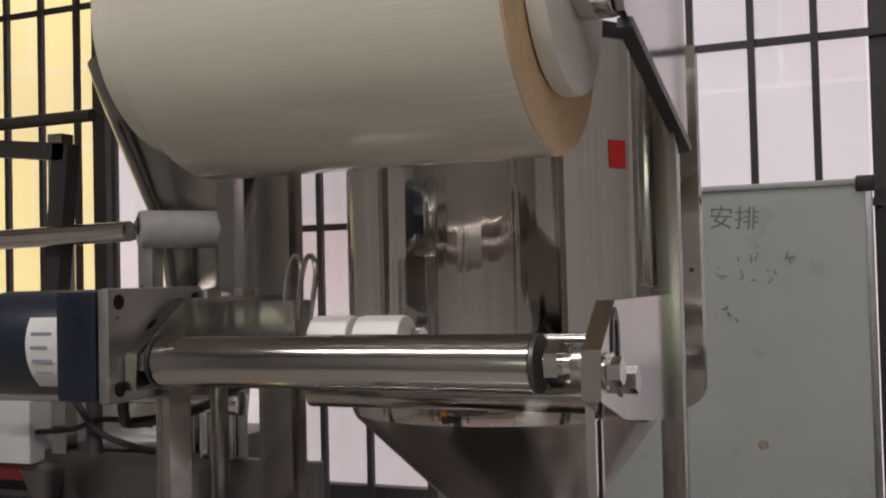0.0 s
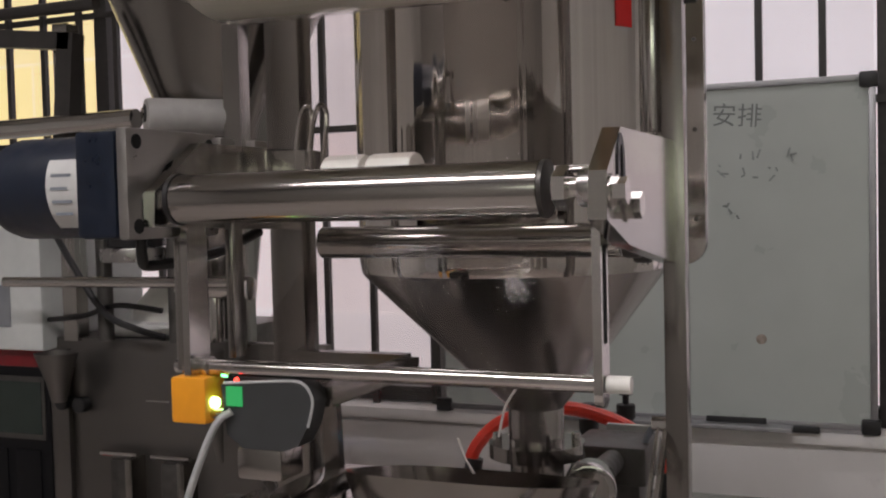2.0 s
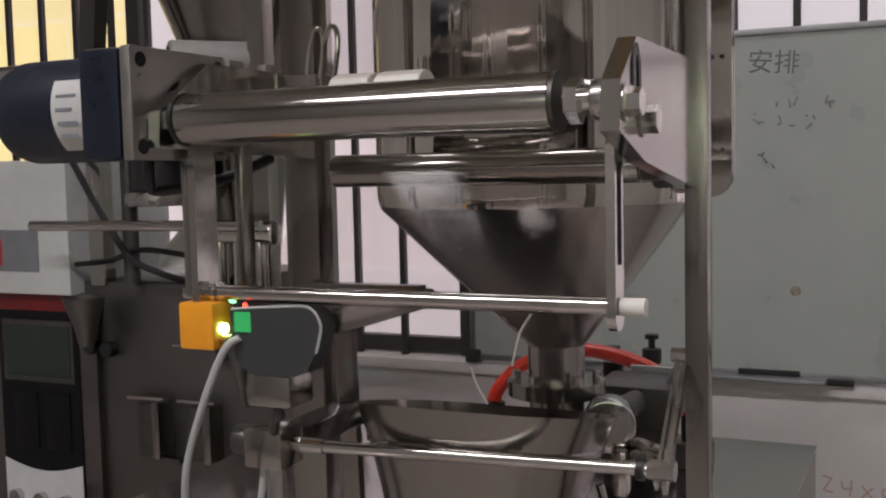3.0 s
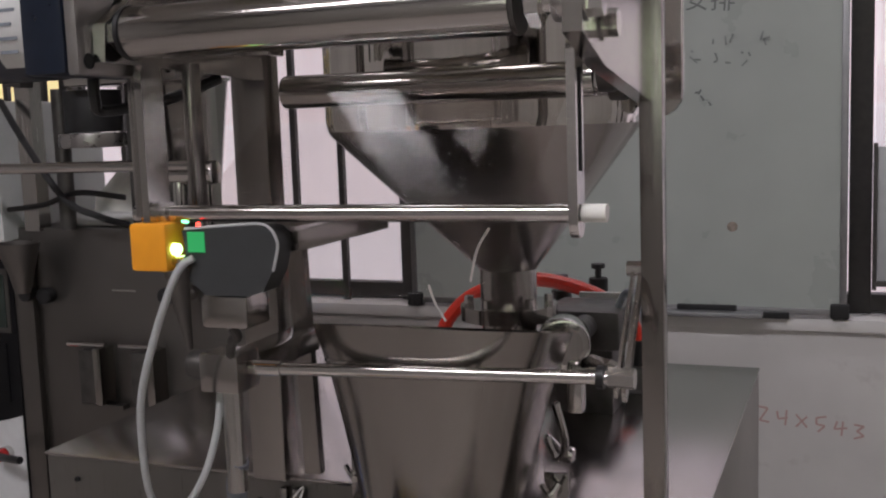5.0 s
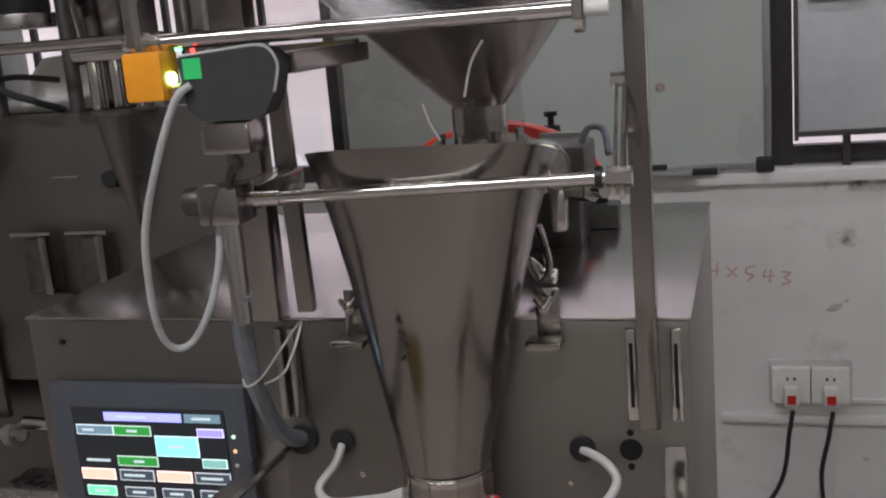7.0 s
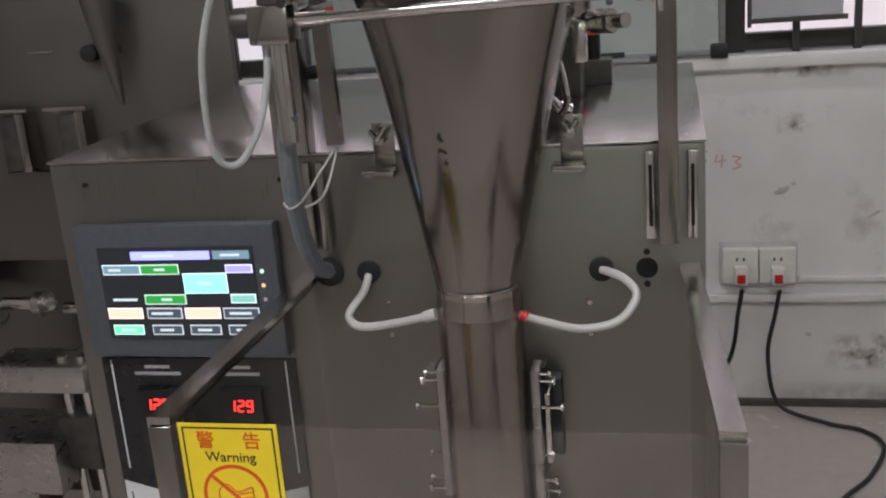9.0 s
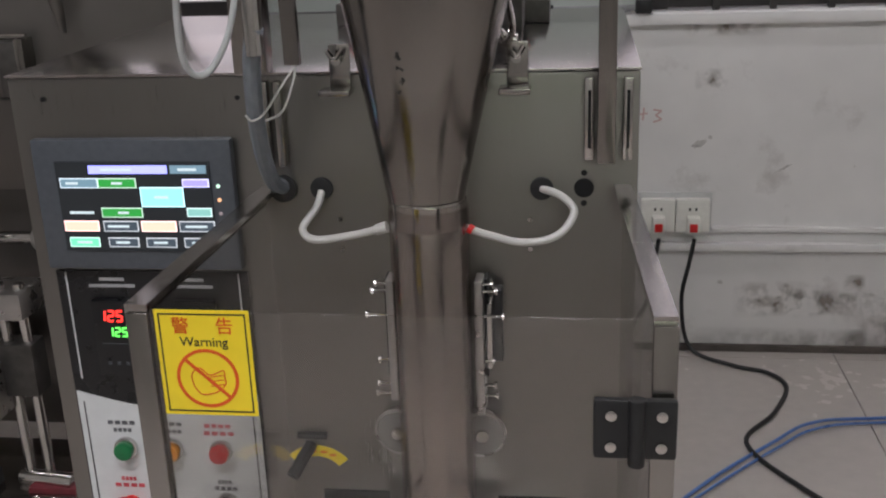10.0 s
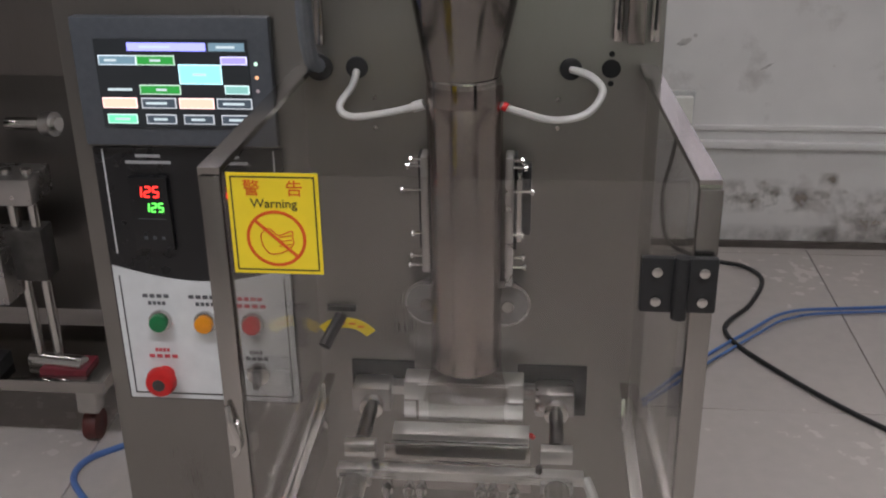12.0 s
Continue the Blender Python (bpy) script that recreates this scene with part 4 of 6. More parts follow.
# film roll on its shaft
FR = (-0.198, 1.570, 0.110)
roll = thing("film_roll", (-0.03, FR[0], FR[1]), "large roll of clear yellowish packaging film on a shaft", "film roll")
bm = B()
rod(bm, (-0.118, FR[0], FR[1]), (0.150, FR[0], FR[1]), FR[2], segs=96, bevel=0.0015)
part("wound_film", bm, FILMROLL, roll)
bm = B()
rod(bm, (0.1502, FR[0], FR[1]), (0.1512, FR[0], FR[1]), FR[2] - 0.0015, segs=96)
part("film_edge", bm, KRAFT, roll, "tan layered edge of the roll")
bm = B()
rod(bm, (0.152, FR[0], FR[1]), (0.166, FR[0], FR[1]), 0.072, segs=64, bevel=0.004)
part("core_flange", bm, WHITEPL, roll, "white plastic core flange")
bm = B()
rod(bm, (-0.150, FR[0], FR[1]), (-0.1185, FR[0], FR[1]), 0.092, segs=64, bevel=0.004)
part("core_sleeve", bm, FILMROLL, roll, "pale inner sleeve of the roll")
rodpart("shaft", (-0.165, FR[0], FR[1]), (0.215, FR[0], FR[1]), 0.012, CHROME, roll, segs=24)
rodpart("locking_collar", (0.168, FR[0], FR[1]), (0.192, FR[0], FR[1]), 0.024, CHROME, roll, segs=32, bevel=0.002)
# cradle arm that carries the roll from the post
x = 0.196
bm = B()
prism(bm, [(0.0, 1.49), (0.0, 1.66), (-0.215, 1.625), (-0.232, 1.595), (-0.215, 1.545)], "x", x, x + 0.005)
part("roll_arm", bm, MIRROR, M, "polished triangular roll arm")
bm = B()
bar(bm, (x + 0.0025, -0.205, 1.540), (x + 0.0025, 0.002, 1.482), 0.010, 0.007)
part("arm_edging", bm, BLACK, M, "black rubber edging")

# clear film web
web = thing("film_web", (0.0, -0.12, 1.2), "transparent packaging film drawn over rollers down into the funnel", "film")


def sheet(name, rows, nx=14, sag=0.0, pleat=0.0):
    """A skin through rows of (left point, right point), bowed forward by sag."""
    bm = B()
    grid = []
    for i, (a, b) in enumerate(rows):
        a, b = Vector(a), Vector(b)
        grid.append([bm.verts.new(a.lerp(b, j / nx) + Vector((0, -(sag if isinstance(sag, float) else sag[i]) * math.sin(math.pi * j / nx) - pleat * (i / len(rows))**1.5 * math.sin(5.2 * math.pi * j / nx + 0.9 * i / len(rows)), 0))) for j in range(nx + 1)])
    for r0, r1 in zip(grid, grid[1:]):
        for j in range(nx):
            bm.faces.new((r0[j], r0[j + 1], r1[j + 1], r1[j]))
    return part(name, bm, FILM, web)


sheet("upper_web", [((-0.11, -0.098, 1.535), (0.135, -0.098, 1.535)), ((-0.11, -0.150, 1.44), (0.135, -0.150, 1.44)), ((-0.11, -0.209, 1.336), (0.135, -0.209, 1.336))])
sheet("drop_web", [((-0.115, -0.064, 1.288), (0.135, -0.064, 1.288)), ((-0.115, -0.13, 1.245), (0.135, -0.13, 1.245)), ((-0.115, -0.2055, 1.199), (0.135, -0.2055, 1.199))])
rows, bow = [], []
for i in range(13):
    t = i / 12
    xl, xr = -0.112 + 0.030 * t**0.8, 0.130 - 0.030 * t**0.8
    rows.append(((xl, -0.2045 + 0.165 * t, 1.195 - 0.14 * t), (xr, -0.2045 + 0.165 * t, 1.195 - 0.14 * t)))
    bow.append(0.034 * t**1.3)
sheet("lower_web", rows, 72, bow, 0.0045)

# Thin white strips laid in as the highlights on the film's folds.
for pts in ([(0.030, 1.134), (0.033, 1.118), (0.039, 1.104)], [(0.086, 1.180), (0.074, 1.163), (0.065, 1.138)]):
    hosepart("film_glint", [(x, -0.1125 - 0.35 * (z - 1.14), z) for x, z in pts], 0.0010, GLINT, web, "white strip standing for a highlight on a film fold", segs=6)

# forming funnel and filling tube
FX, FY = 0.011, -0.042


def funnel_ring(bm, z, rx, ry, cx, cy, tilt, power, segs=80):
    out = []
    for j in range(segs):
        c, s = math.cos(2 * math.pi * j / segs), math.sin(2 * math.pi * j / segs)
        x, y = math.copysign(abs(c) ** (2 / power), c) * rx, math.copysign(abs(s) ** (2 / power), s) * ry
        out.append(bm.verts.new((cx + x, cy + y, z - tilt * y)))
    return out


def funnel_skin(bm, rows):
    rings = [funnel_ring(bm, *row) for row in rows]
    for a, b in zip(rings, rings[1:]):
        for j in range(len(a)):
            bm.faces.new((a[j], a[(j + 1) % len(a)], b[(j + 1) % len(a)], b[j]))


bm = B()
prof = [(1.086, 0.1035, 0.088, FX + 0.004, FY, 0.20, 3.2), (1.056, 0.0935, 0.0845, FX + 0.003, FY, 0.20, 3.0)]
for i in range(1, 19):
    t = i / 18
    w = (1 - t) ** 1.08
    prof.append((1.056 - 0.254 * t, 0.0385 + 0.055 * w, 0.0375 + 0.047 * w, FX + 0.003 - 0.006 * t, FY - 0.018 * t, 0.20 * (1 - t) ** 2, 3.0 - 1.0 * t**0.5))
prof.append((0.796, 0.0380, 0.0370, FX - 0.003, FY - 0.018, 0.0, 2.0))
funnel_skin(bm, prof + [(p[0], p[1] - 0.0015, p[2] - 0.0015, *p[3:]) for p in reversed(prof)])
funnel = part("forming_funnel", bm, FUNNELSTEEL, M, "tapered stainless forming funnel with a pencilled number")
bm = B()
funnel_skin(bm, [(1.0575, 0.0942, 0.0852, FX + 0.003, FY, 0.20, 3.0), (1.056, 0.0948, 0.0858, FX + 0.003, FY, 0.20, 3.0), (1.0545, 0.0940, 0.0850, FX + 0.003, FY, 0.20, 3.0)])
part("seam_ring", bm, FUNNELSTEEL, funnel)
# Small chrome ticks stand for the highlights along the seam.
for dx in (-0.045, -0.012, 0.004, 0.030, 0.062):
    boxpart("seam_glint", (FX + dx, FX + dx + 0.006, FY - 0.0880, FY - 0.0855, 1.067, 1.0745), CHROME, funnel)
# pencilled number bent to the funnel: plain dark strokes
for i in range(4):
    z = 0.958 - 0.012 * i
    t = (1.056 - z) / 0.254
    rx = 0.0385 + 0.055 * (1 - t) ** 1.08
    ry = 0.0375 + 0.047 * (1 - t) ** 1.08
    a = radians(259)
    bm = B()
    c = Vector((FX - 0.004 * t + (rx + 0.0012) * math.cos(a), FY - 0.018 * t + (ry + 0.0012) * math.sin(a), z))
    for k in range(3):
        r = 0.0042
        q = random.Random(40 + 3 * i + k)
        p0 = c + Vector((q.uniform(-r, r), 0.0, q.uniform(-r, r)))
        p1 = c + Vector((q.uniform(-r, r), 0.0, q.uniform(-r, r)))
        bar(bm, p0, p1, 0.0010, 0.0014, (0, -1, 0.2))
    part("pencil_stroke", bm, SIGNBLACK, funnel)
TX, TY = 0.010, -0.062
bm = B()
lathe(bm, [(TX, TY, 0.808, 0.0375, 0.0375), (TX, TY, 0.806, 0.0385, 0.0385), (TX, TY, 0.46, 0.0385, 0.0385), (TX, TY, 0.46, 0.036, 0.036), (TX, TY, 0.80, 0.036, 0.036)], 48)
tube = part("filling_tube", bm, TUBESTEEL, M, "stainless filling tube wrapped in clear film")
rodpart("tube_collar", (TX, TY, 0.806), (TX, TY, 0.780), 0.0395, MIRROR, tube, segs=48)
bm = B()
lathe(bm, [(TX, TY, 0.80, 0.0412, 0.0412), (TX, TY, 0.62, 0.0408, 0.0408), (TX, TY, 0.455, 0.0415, 0.0408), (TX, TY - 0.004, 0.428, 0.047, 0.028), (TX, TY - 0.006, 0.408, 0.052, 0.008)], 48)
part("film_tube", bm, FILM, web)
bm = B()
rows = []
rnd = random.Random(12)
for i in range(13):
    v = i / 12
    z, half = 0.418 - 0.066 * v, 0.047 - 0.004 * math.sin(math.pi * v) + 0.006 * v
    rows.append([bm.verts.new((TX + half * (2 * u - 1), -0.0695 - 0.014 * math.sin(math.pi * v) * math.sin(math.pi * u) ** 0.5 + rnd.uniform(-0.0022, 0.0022) * math.sin(math.pi * v), z + 0.004 * math.sin(7 * u))) for u in (j / 18 for j in range(19))])
for r0, r1 in zip(rows, rows[1:]):
    for j in range(18):
        bm.faces.new((r0[j], r0[j + 1], r1[j + 1], r1[j]))
part("film_pouch", bm, clear("creased_pouch_film", (0.88, 0.87, 0.86), 2.6, 0.14, 0.2, 60.0, most=0.5), web, "crumpled half-formed clear pouch")
# mounting tabs either side of the funnel
for x in (-0.086, 0.099):
    b = boxpart("clamp_plate", (x - 0.011, x + 0.011, -0.006, -0.002, 0.905, 0.955), STEEL, M, bevel=0.001)
    boxpart("clamp_foot", (x - 0.018, x + 0.014, -0.032, -0.006, 0.905, 0.911), STEEL, b, bevel=0.001)
    rodpart("screw", (x, -0.0065, 0.940), (x, -0.022, 0.940), 0.0050, CHROME, b, segs=10)
    hosepart("wing", [(x - 0.008, -0.022, 0.950), (x, -0.026, 0.943), (x + 0.007, -0.022, 0.952)], 0.0028, CHROME, b, segs=8)
# back-seal heater beside the tube
for s, x in ((-1, TX - 0.0455), (1, TX + 0.0485)):
    h = boxpart("heater_bar", (x - 0.0045, x + 0.0045, -0.060, -0.030, 0.560 if s > 0 else 0.575, 0.715), CAST, M, bevel=0.002)
    boxpart("heater_slot", (x + s * 0.0065 - 0.0018, x + s * 0.0065 + 0.0018, -0.045, -0.022, 0.60, 0.712), BLACK, h)
    if s > 0:
        boxpart("heater_plate", (x + 0.0085, x + 0.0135, -0.058, -0.035, 0.615, 0.690), CHROME, h, bevel=0.001)
        boxpart("heater_insulation", (x + 0.0138, x + 0.0240, -0.045, -0.025, 0.618, 0.700), BLACK, h, bevel=0.001)
    for z, e in ((0.712, 0.010), (0.704, 0.014), (0.676, 0.021), (0.624, 0.010), (0.596, 0.012), (0.584, 0.014)):
        sc = rodpart("spring_screw", (x + s * 0.0045, -0.058, z), (x + s * (0.0045 + e), -0.058, z), 0.0018, STEEL, h, segs=8)
        rodpart("screw_head", (x + s * (0.003 + e), -0.058, z), (x + s * (0.006 + e), -0.058, z), 0.0042, CHROME, h, segs=10)
# film pulling discs
for s in (-1, 1):
    w = rodpart("pull_wheel", (TX + s * 0.047, -0.044, 0.528), (TX + s * 0.043, -0.030, 0.528), 0.0265, WHEELPL, M, "smoky plastic film pulling wheel", segs=40, bevel=0.003)
    rodpart("wheel_rim", (TX + s * 0.0472, -0.0448, 0.528), (TX + s * 0.0468, -0.0425, 0.528), 0.0275, CAST, w, segs=40)
    rodpart("wheel_face", (TX + s * 0.0473, -0.0456, 0.528), (TX + s * 0.0472, -0.0449, 0.528), 0.0245, WHEELPL, w, segs=40)
    rodpart("wheel_hub", (TX + s * 0.0480, -0.0500, 0.528), (TX + s * 0.0473, -0.0457, 0.528), 0.0070, STEEL, w, segs=20)
    rodpart("wheel_axle", (TX + s * 0.043, -0.0300, 0.528), (TX + s * 0.043, -0.0005, 0.528), 0.008, STEEL, M, segs=16)
# white air hoses
hosepart("air_tube", [(-0.115, -0.004, 0.797), (-0.119, -0.016, 0.782), (-0.131, -0.034, 0.764), (-0.116, -0.044, 0.755), (-0.075, -0.050, 0.762), (-0.040, -0.060, 0.773)], 0.0042, WHITEHOSE, M, "white air tube")
hosepart("air_tube", [(0.123, -0.004, 0.800), (0.145, -0.020, 0.796), (0.157, -0.032, 0.782), (0.140, -0.046, 0.762), (0.105, -0.054, 0.757), (0.070, -0.060, 0.767), (0.048, -0.065, 0.776)], 0.0042, WHITEHOSE, M, "white air tube")
rodpart("hose_fitting", (0.0555, -0.066, 0.7735), (0.0505, -0.065, 0.776), 0.0050, RED, M, "small red push-in fitting", segs=12, bevel=0.001)
rodpart("hose_fitting", (-0.046, -0.059, 0.771), (-0.034, -0.060, 0.775), 0.006, WHITEHOSE, M, segs=12)

# tension arm: pole, block, cross rod and link
boxpart("pole_block", (-0.152, -0.116, -0.158, -0.124, 1.050, 1.082), STEEL, M, bevel=0.003)
rodpart("pole", (-0.132, -0.142, 0.965), (-0.132, -0.142, 1.050), 0.0085, CHROME, M)
rodpart("clamp_knob", (-0.170, -0.140, 1.068), (-0.153, -0.140, 1.068), 0.013, DARKMETAL, M, segs=12, bevel=0.003)
rodpart("rod_sleeve", (-0.1155, -0.138, 1.068), (-0.088, -0.137, 1.068), 0.0065, CHROME, M)
rodpart("cross_rod", (-0.088, -0.137, 1.068), (0.180, -0.131, 1.074), 0.0052, CHROME, M, "polished steel cross rod")
rodpart("rod_end", (0.174, -0.131, 1.074), (0.193, -0.131, 1.074), 0.0078, CHROME, M, segs=6)
rodpart("rod_end", (0.166, -0.131, 1.074), (0.171, -0.131, 1.074), 0.0085, BLACK, M)
bm = B()
bar(bm, (0.185, -0.131, 1.060), (0.179, -0.026, 1.136), 0.010, 0.0035, (1, 0, 0))
bar(bm, (0.179, -0.131, 1.062), (0.173, -0.026, 1.138), 0.008, 0.0025, (1, 0, 0))
part("link_arm", bm, CHROME, M)
rodpart("link_bolt", (0.168, -0.030, 1.138), (0.184, -0.030, 1.138), 0.006, CHROME, M, segs=6)
boxpart("pole_bracket", (-0.150, -0.120, -0.124, -0.012, 1.055, 1.075), STEEL, M, bevel=0.002)

# photo sensor
sens = boxpart("photo_sensor", (-0.166, -0.134, -0.215, -0.188, 1.156, 1.192), ORANGE, M, "orange photo-eye sensor with a green light", bevel=0.003)
rodpart("sensor_light", (-0.1335, -0.205, 1.172), (-0.1300, -0.206, 1.172), 0.0045, glow("green_light", (0.45, 1.0, 0.30), 6.0), sens, segs=14)
rodpart("sensor_screw", (-0.1335, -0.205, 1.163), (-0.122, -0.207, 1.164), 0.004, CHROME, sens, segs=10)
bm = B()
prism(bm, [(-0.126, 1.186), (-0.062, 1.190), (-0.054, 1.188), (-0.049, 1.183), (-0.047, 1.175), (-0.052, 1.156), (-0.060, 1.142), (-0.072, 1.138), (-0.108, 1.138), (-0.122, 1.148)], "y", -0.205, -0.182)
mount = part("sensor_mount", bm, grain(shader("dark_grey_cover", (0.035, 0.037, 0.038), 0.5), (1, 1, 1), 70, 0.1, 0.1, 0.1), M, "dark grey sensor mount")
boxpart("green_window", (-0.121, -0.107, -0.2062, -0.2048, 1.170, 1.185), glow("green_window_glow", (0.05, 0.85, 0.22), 0.45), mount)
rodpart("red_light", (-0.112, -0.2055, 1.1905), (-0.112, -0.2035, 1.1905), 0.0016, glow("red_light_glow", (1, 0.05, 0.03), 5), mount, segs=8)
rodpart("green_light", (-0.128, -0.200, 1.193), (-0.124, -0.200, 1.193), 0.0022, glow("small_green_glow", (0.2, 1, 0.4), 4), mount, segs=8)
boxpart("lower_block", (-0.118, -0.078, -0.200, -0.165, 1.112, 1.137), STEEL, mount, bevel=0.004)
hosepart("edge_beading", [(-0.124, -0.2045, 1.187), (-0.090, -0.2045, 1.1895), (-0.062, -0.2045, 1.191), (-0.053, -0.2045, 1.1885), (-0.048, -0.2045, 1.182), (-0.0465, -0.2045, 1.174), (-0.051, -0.2045, 1.157)], 0.0012, GREYCABLE, mount, segs=6)
hosepart("clamp_lever", [(-0.098, -0.19, 1.112), (-0.096, -0.186, 1.104), (-0.106, -0.178, 1.098), (-0.120, -0.16, 1.083)], 0.004, DARKMETAL, mount)
boxpart("mount_arm", (-0.060, -0.042, -0.182, -0.020, 1.168, 1.184), POSTSTEEL, M, bevel=0.002)
bm = B()
bar(bm, (-0.051, -0.026, 1.179), (-0.168, -0.026, 1.179), 0.014, 0.016)
bar(bm, (-0.135, -0.020, 1.170), (-0.135, -0.006, 0.935), 0.016, 0.010, (0, 1, 0))
part("mount_leg", bm, POSTSTEEL, M)
hosepart("sensor_cable", [(-0.116, -0.207, 1.166), (-0.128, -0.212, 1.155), (-0.150, -0.212, 1.11), (-0.170, -0.208, 1.06), (-0.179, -0.200, 1.017), (-0.183, -0.190, 0.975), (-0.178, -0.180, 0.955), (-0.165, -0.170, 0.957), (-0.150, -0.160, 0.985), (-0.143, -0.150, 1.02), (-0.141, -0.145, 1.052)], 0.0030, GREYCABLE, M, "pale grey sensor cable")
hosepart("corrugated_conduit", [(-0.130, -0.142, 0.99), (-0.138, -0.135, 0.96), (-0.147, -0.110, 0.905), (-0.155, -0.070, 0.85), (-0.160, -0.030, 0.815), (-0.158, -0.004, 0.802)], 0.0085, GREYHOSE, M, "grey flexible conduit")
hosepart("cable_tie", [(-0.156, -0.112, 0.903), (-0.147, -0.122, 0.900), (-0.138, -0.110, 0.905), (-0.128, -0.08, 0.925), (-0.118, -0.06, 0.94), (-0.124, -0.09, 0.905), (-0.138, -0.108, 0.897)], 0.0012, WHITEHOSE, M, segs=6)

# ---- guard ----
G = boxpart("guard_post", (-0.190, -0.172, -0.354, -0.340, 0.22, 0.797), STEEL_V, M, "stainless guard frame upright", bevel=0.0015)
boxpart("guard_post", (0.219, 0.238, -0.346, -0.332, 0.22, 0.790), STEEL_V, M, "stainless guard frame upright", bevel=0.0015)
bm = B()
bar(bm, (-0.181, -0.352, 0.801), (-0.172, -0.002, 0.800), 0.018, 0.006)
bar(bm, (-0.189, -0.352, 0.793), (-0.180, -0.002, 0.792), 0.003, 0.022)
part("guard_rail", bm, STEEL, M)
bm = B()
bar(bm, (0.228, -0.340, 0.793), (0.207, -0.002, 0.802), 0.018, 0.006)
bar(bm, (0.236, -0.340, 0.785), (0.215, -0.002, 0.792), 0.003, 0.022)
part("guard_rail", bm, STEEL, M)
boxpart("guard_door", (-0.171, 0.210, -0.3505, -0.3475, 0.25, 0.797), ACRYLIC, M, "clear acrylic guard door")
bm = B()
bar(bm, (-0.183, -0.335, 0.535), (-0.178, -0.006, 0.535), 0.003, 0.50)
part("side_pane", bm, ACRYLIC, M)
bm = B()
bar(bm, (0.224, -0.325, 0.535), (0.209, -0.006, 0.535), 0.003, 0.50)
part("side_pane", bm, ACRYLIC, M)
hb = boxpart("hinge", (0.175, 0.238, -0.3590, -0.3510, 0.685, 0.735), BLACK, M, "black hinge with four bright bolts", bevel=0.003)
rodpart("hinge_pin", (0.2075, -0.3620, 0.682), (0.2075, -0.3620, 0.738), 0.0065, BLACK, hb, segs=16, bevel=0.001)
for x in (0.188, 0.226):
    for z in (0.697, 0.7235):
        rodpart("hinge_bolt", (x, -0.3592, z), (x, -0.3630, z), 0.0046, CHROME, hb, segs=14, bevel=0.001)

sign = thing("warning_sign", (-0.13, -0.339, 0.74), "yellow warning sticker with a crossed-out palm in a red ring", "sign")
SX, SY, SZ = -0.1285, -0.3512, 0.7545
sw, sh = 0.0385, 0.0455
boxpart("sticker", (SX - sw, SX + sw, SY - 0.0006, SY, SZ - sh, SZ + sh), YELLOW, sign)
for d in ((-sw + 0.003, sw - 0.003, sh - 0.0042, sh - 0.003), (-sw + 0.003, sw - 0.003, -sh + 0.003, -sh + 0.0042), (-sw + 0.003, -sw + 0.0042, -sh + 0.003, sh - 0.003), (sw - 0.0042, sw - 0.003, -sh + 0.003, sh - 0.003)):
    boxpart("border_line", (SX + d[0], SX + d[1], SY - 0.0009, SY - 0.0005, SZ + d[2], SZ + d[3]), SIGNBLACK, sign)
words("lettering", "警", 0.0150, facing(SX - 0.018, SY - 0.0009, SZ + 0.0268), SIGNRED, sign)
words("lettering", "告", 0.0150, facing(SX + 0.018, SY - 0.0009, SZ + 0.0268), SIGNRED, sign)
words("lettering", "Warning", 0.0112, facing(SX, SY - 0.0009, SZ + 0.0150), SIGNBLACK, sign)
bm = B()
lathe(bm, [(0, 0, 0, 0.0255, 0.0255), (0, 0, 0.0004, 0.0255, 0.0255), (0, 0, 0.0004, 0.0228, 0.0228), (0, 0, 0, 0.0228, 0.0228)], 56)
bm.transform(Matrix.Translation((SX, SY - 0.0006, SZ - 0.013)) @ Matrix.Rotation(radians(90), 4, "X"))
part("red_ring", bm, SIGNRED, sign)
bm = B()
bar(bm, (SX - 0.0175, SY - 0.0009, SZ - 0.013 + 0.0165), (SX + 0.0175, SY - 0.0009, SZ - 0.013 - 0.0165), 0.0006, 0.0026)
part("red_slash", bm, SIGNRED, sign)
bm = B()
hose(bm, [(SX - 0.012, SY - 0.0008, SZ - 0.020), (SX - 0.013, SY - 0.0008, SZ - 0.010), (SX - 0.006, SY - 0.0008, SZ - 0.004), (SX + 0.002, SY - 0.0008, SZ - 0.010), (SX + 0.013, SY - 0.0008, SZ - 0.006), (SX + 0.014, SY - 0.0008, SZ - 0.012), (SX + 0.014, SY - 0.0008, SZ - 0.018), (SX + 0.006, SY - 0.0008, SZ - 0.025), (SX - 0.006, SY - 0.0008, SZ - 0.027), (SX - 0.012, SY - 0.0008, SZ - 0.020)], 0.0005, 6)
for i in range(3):
    hose(bm, [(SX + 0.002, SY - 0.0008, SZ - 0.012 - 0.004 * i), (SX + 0.007, SY - 0.0008, SZ - 0.011 - 0.004 * i), (SX + 0.013, SY - 0.0008, SZ - 0.010 - 0.004 * i)], 0.0004, 6)
part("pictogram_outline", bm, SIGNRED, sign)

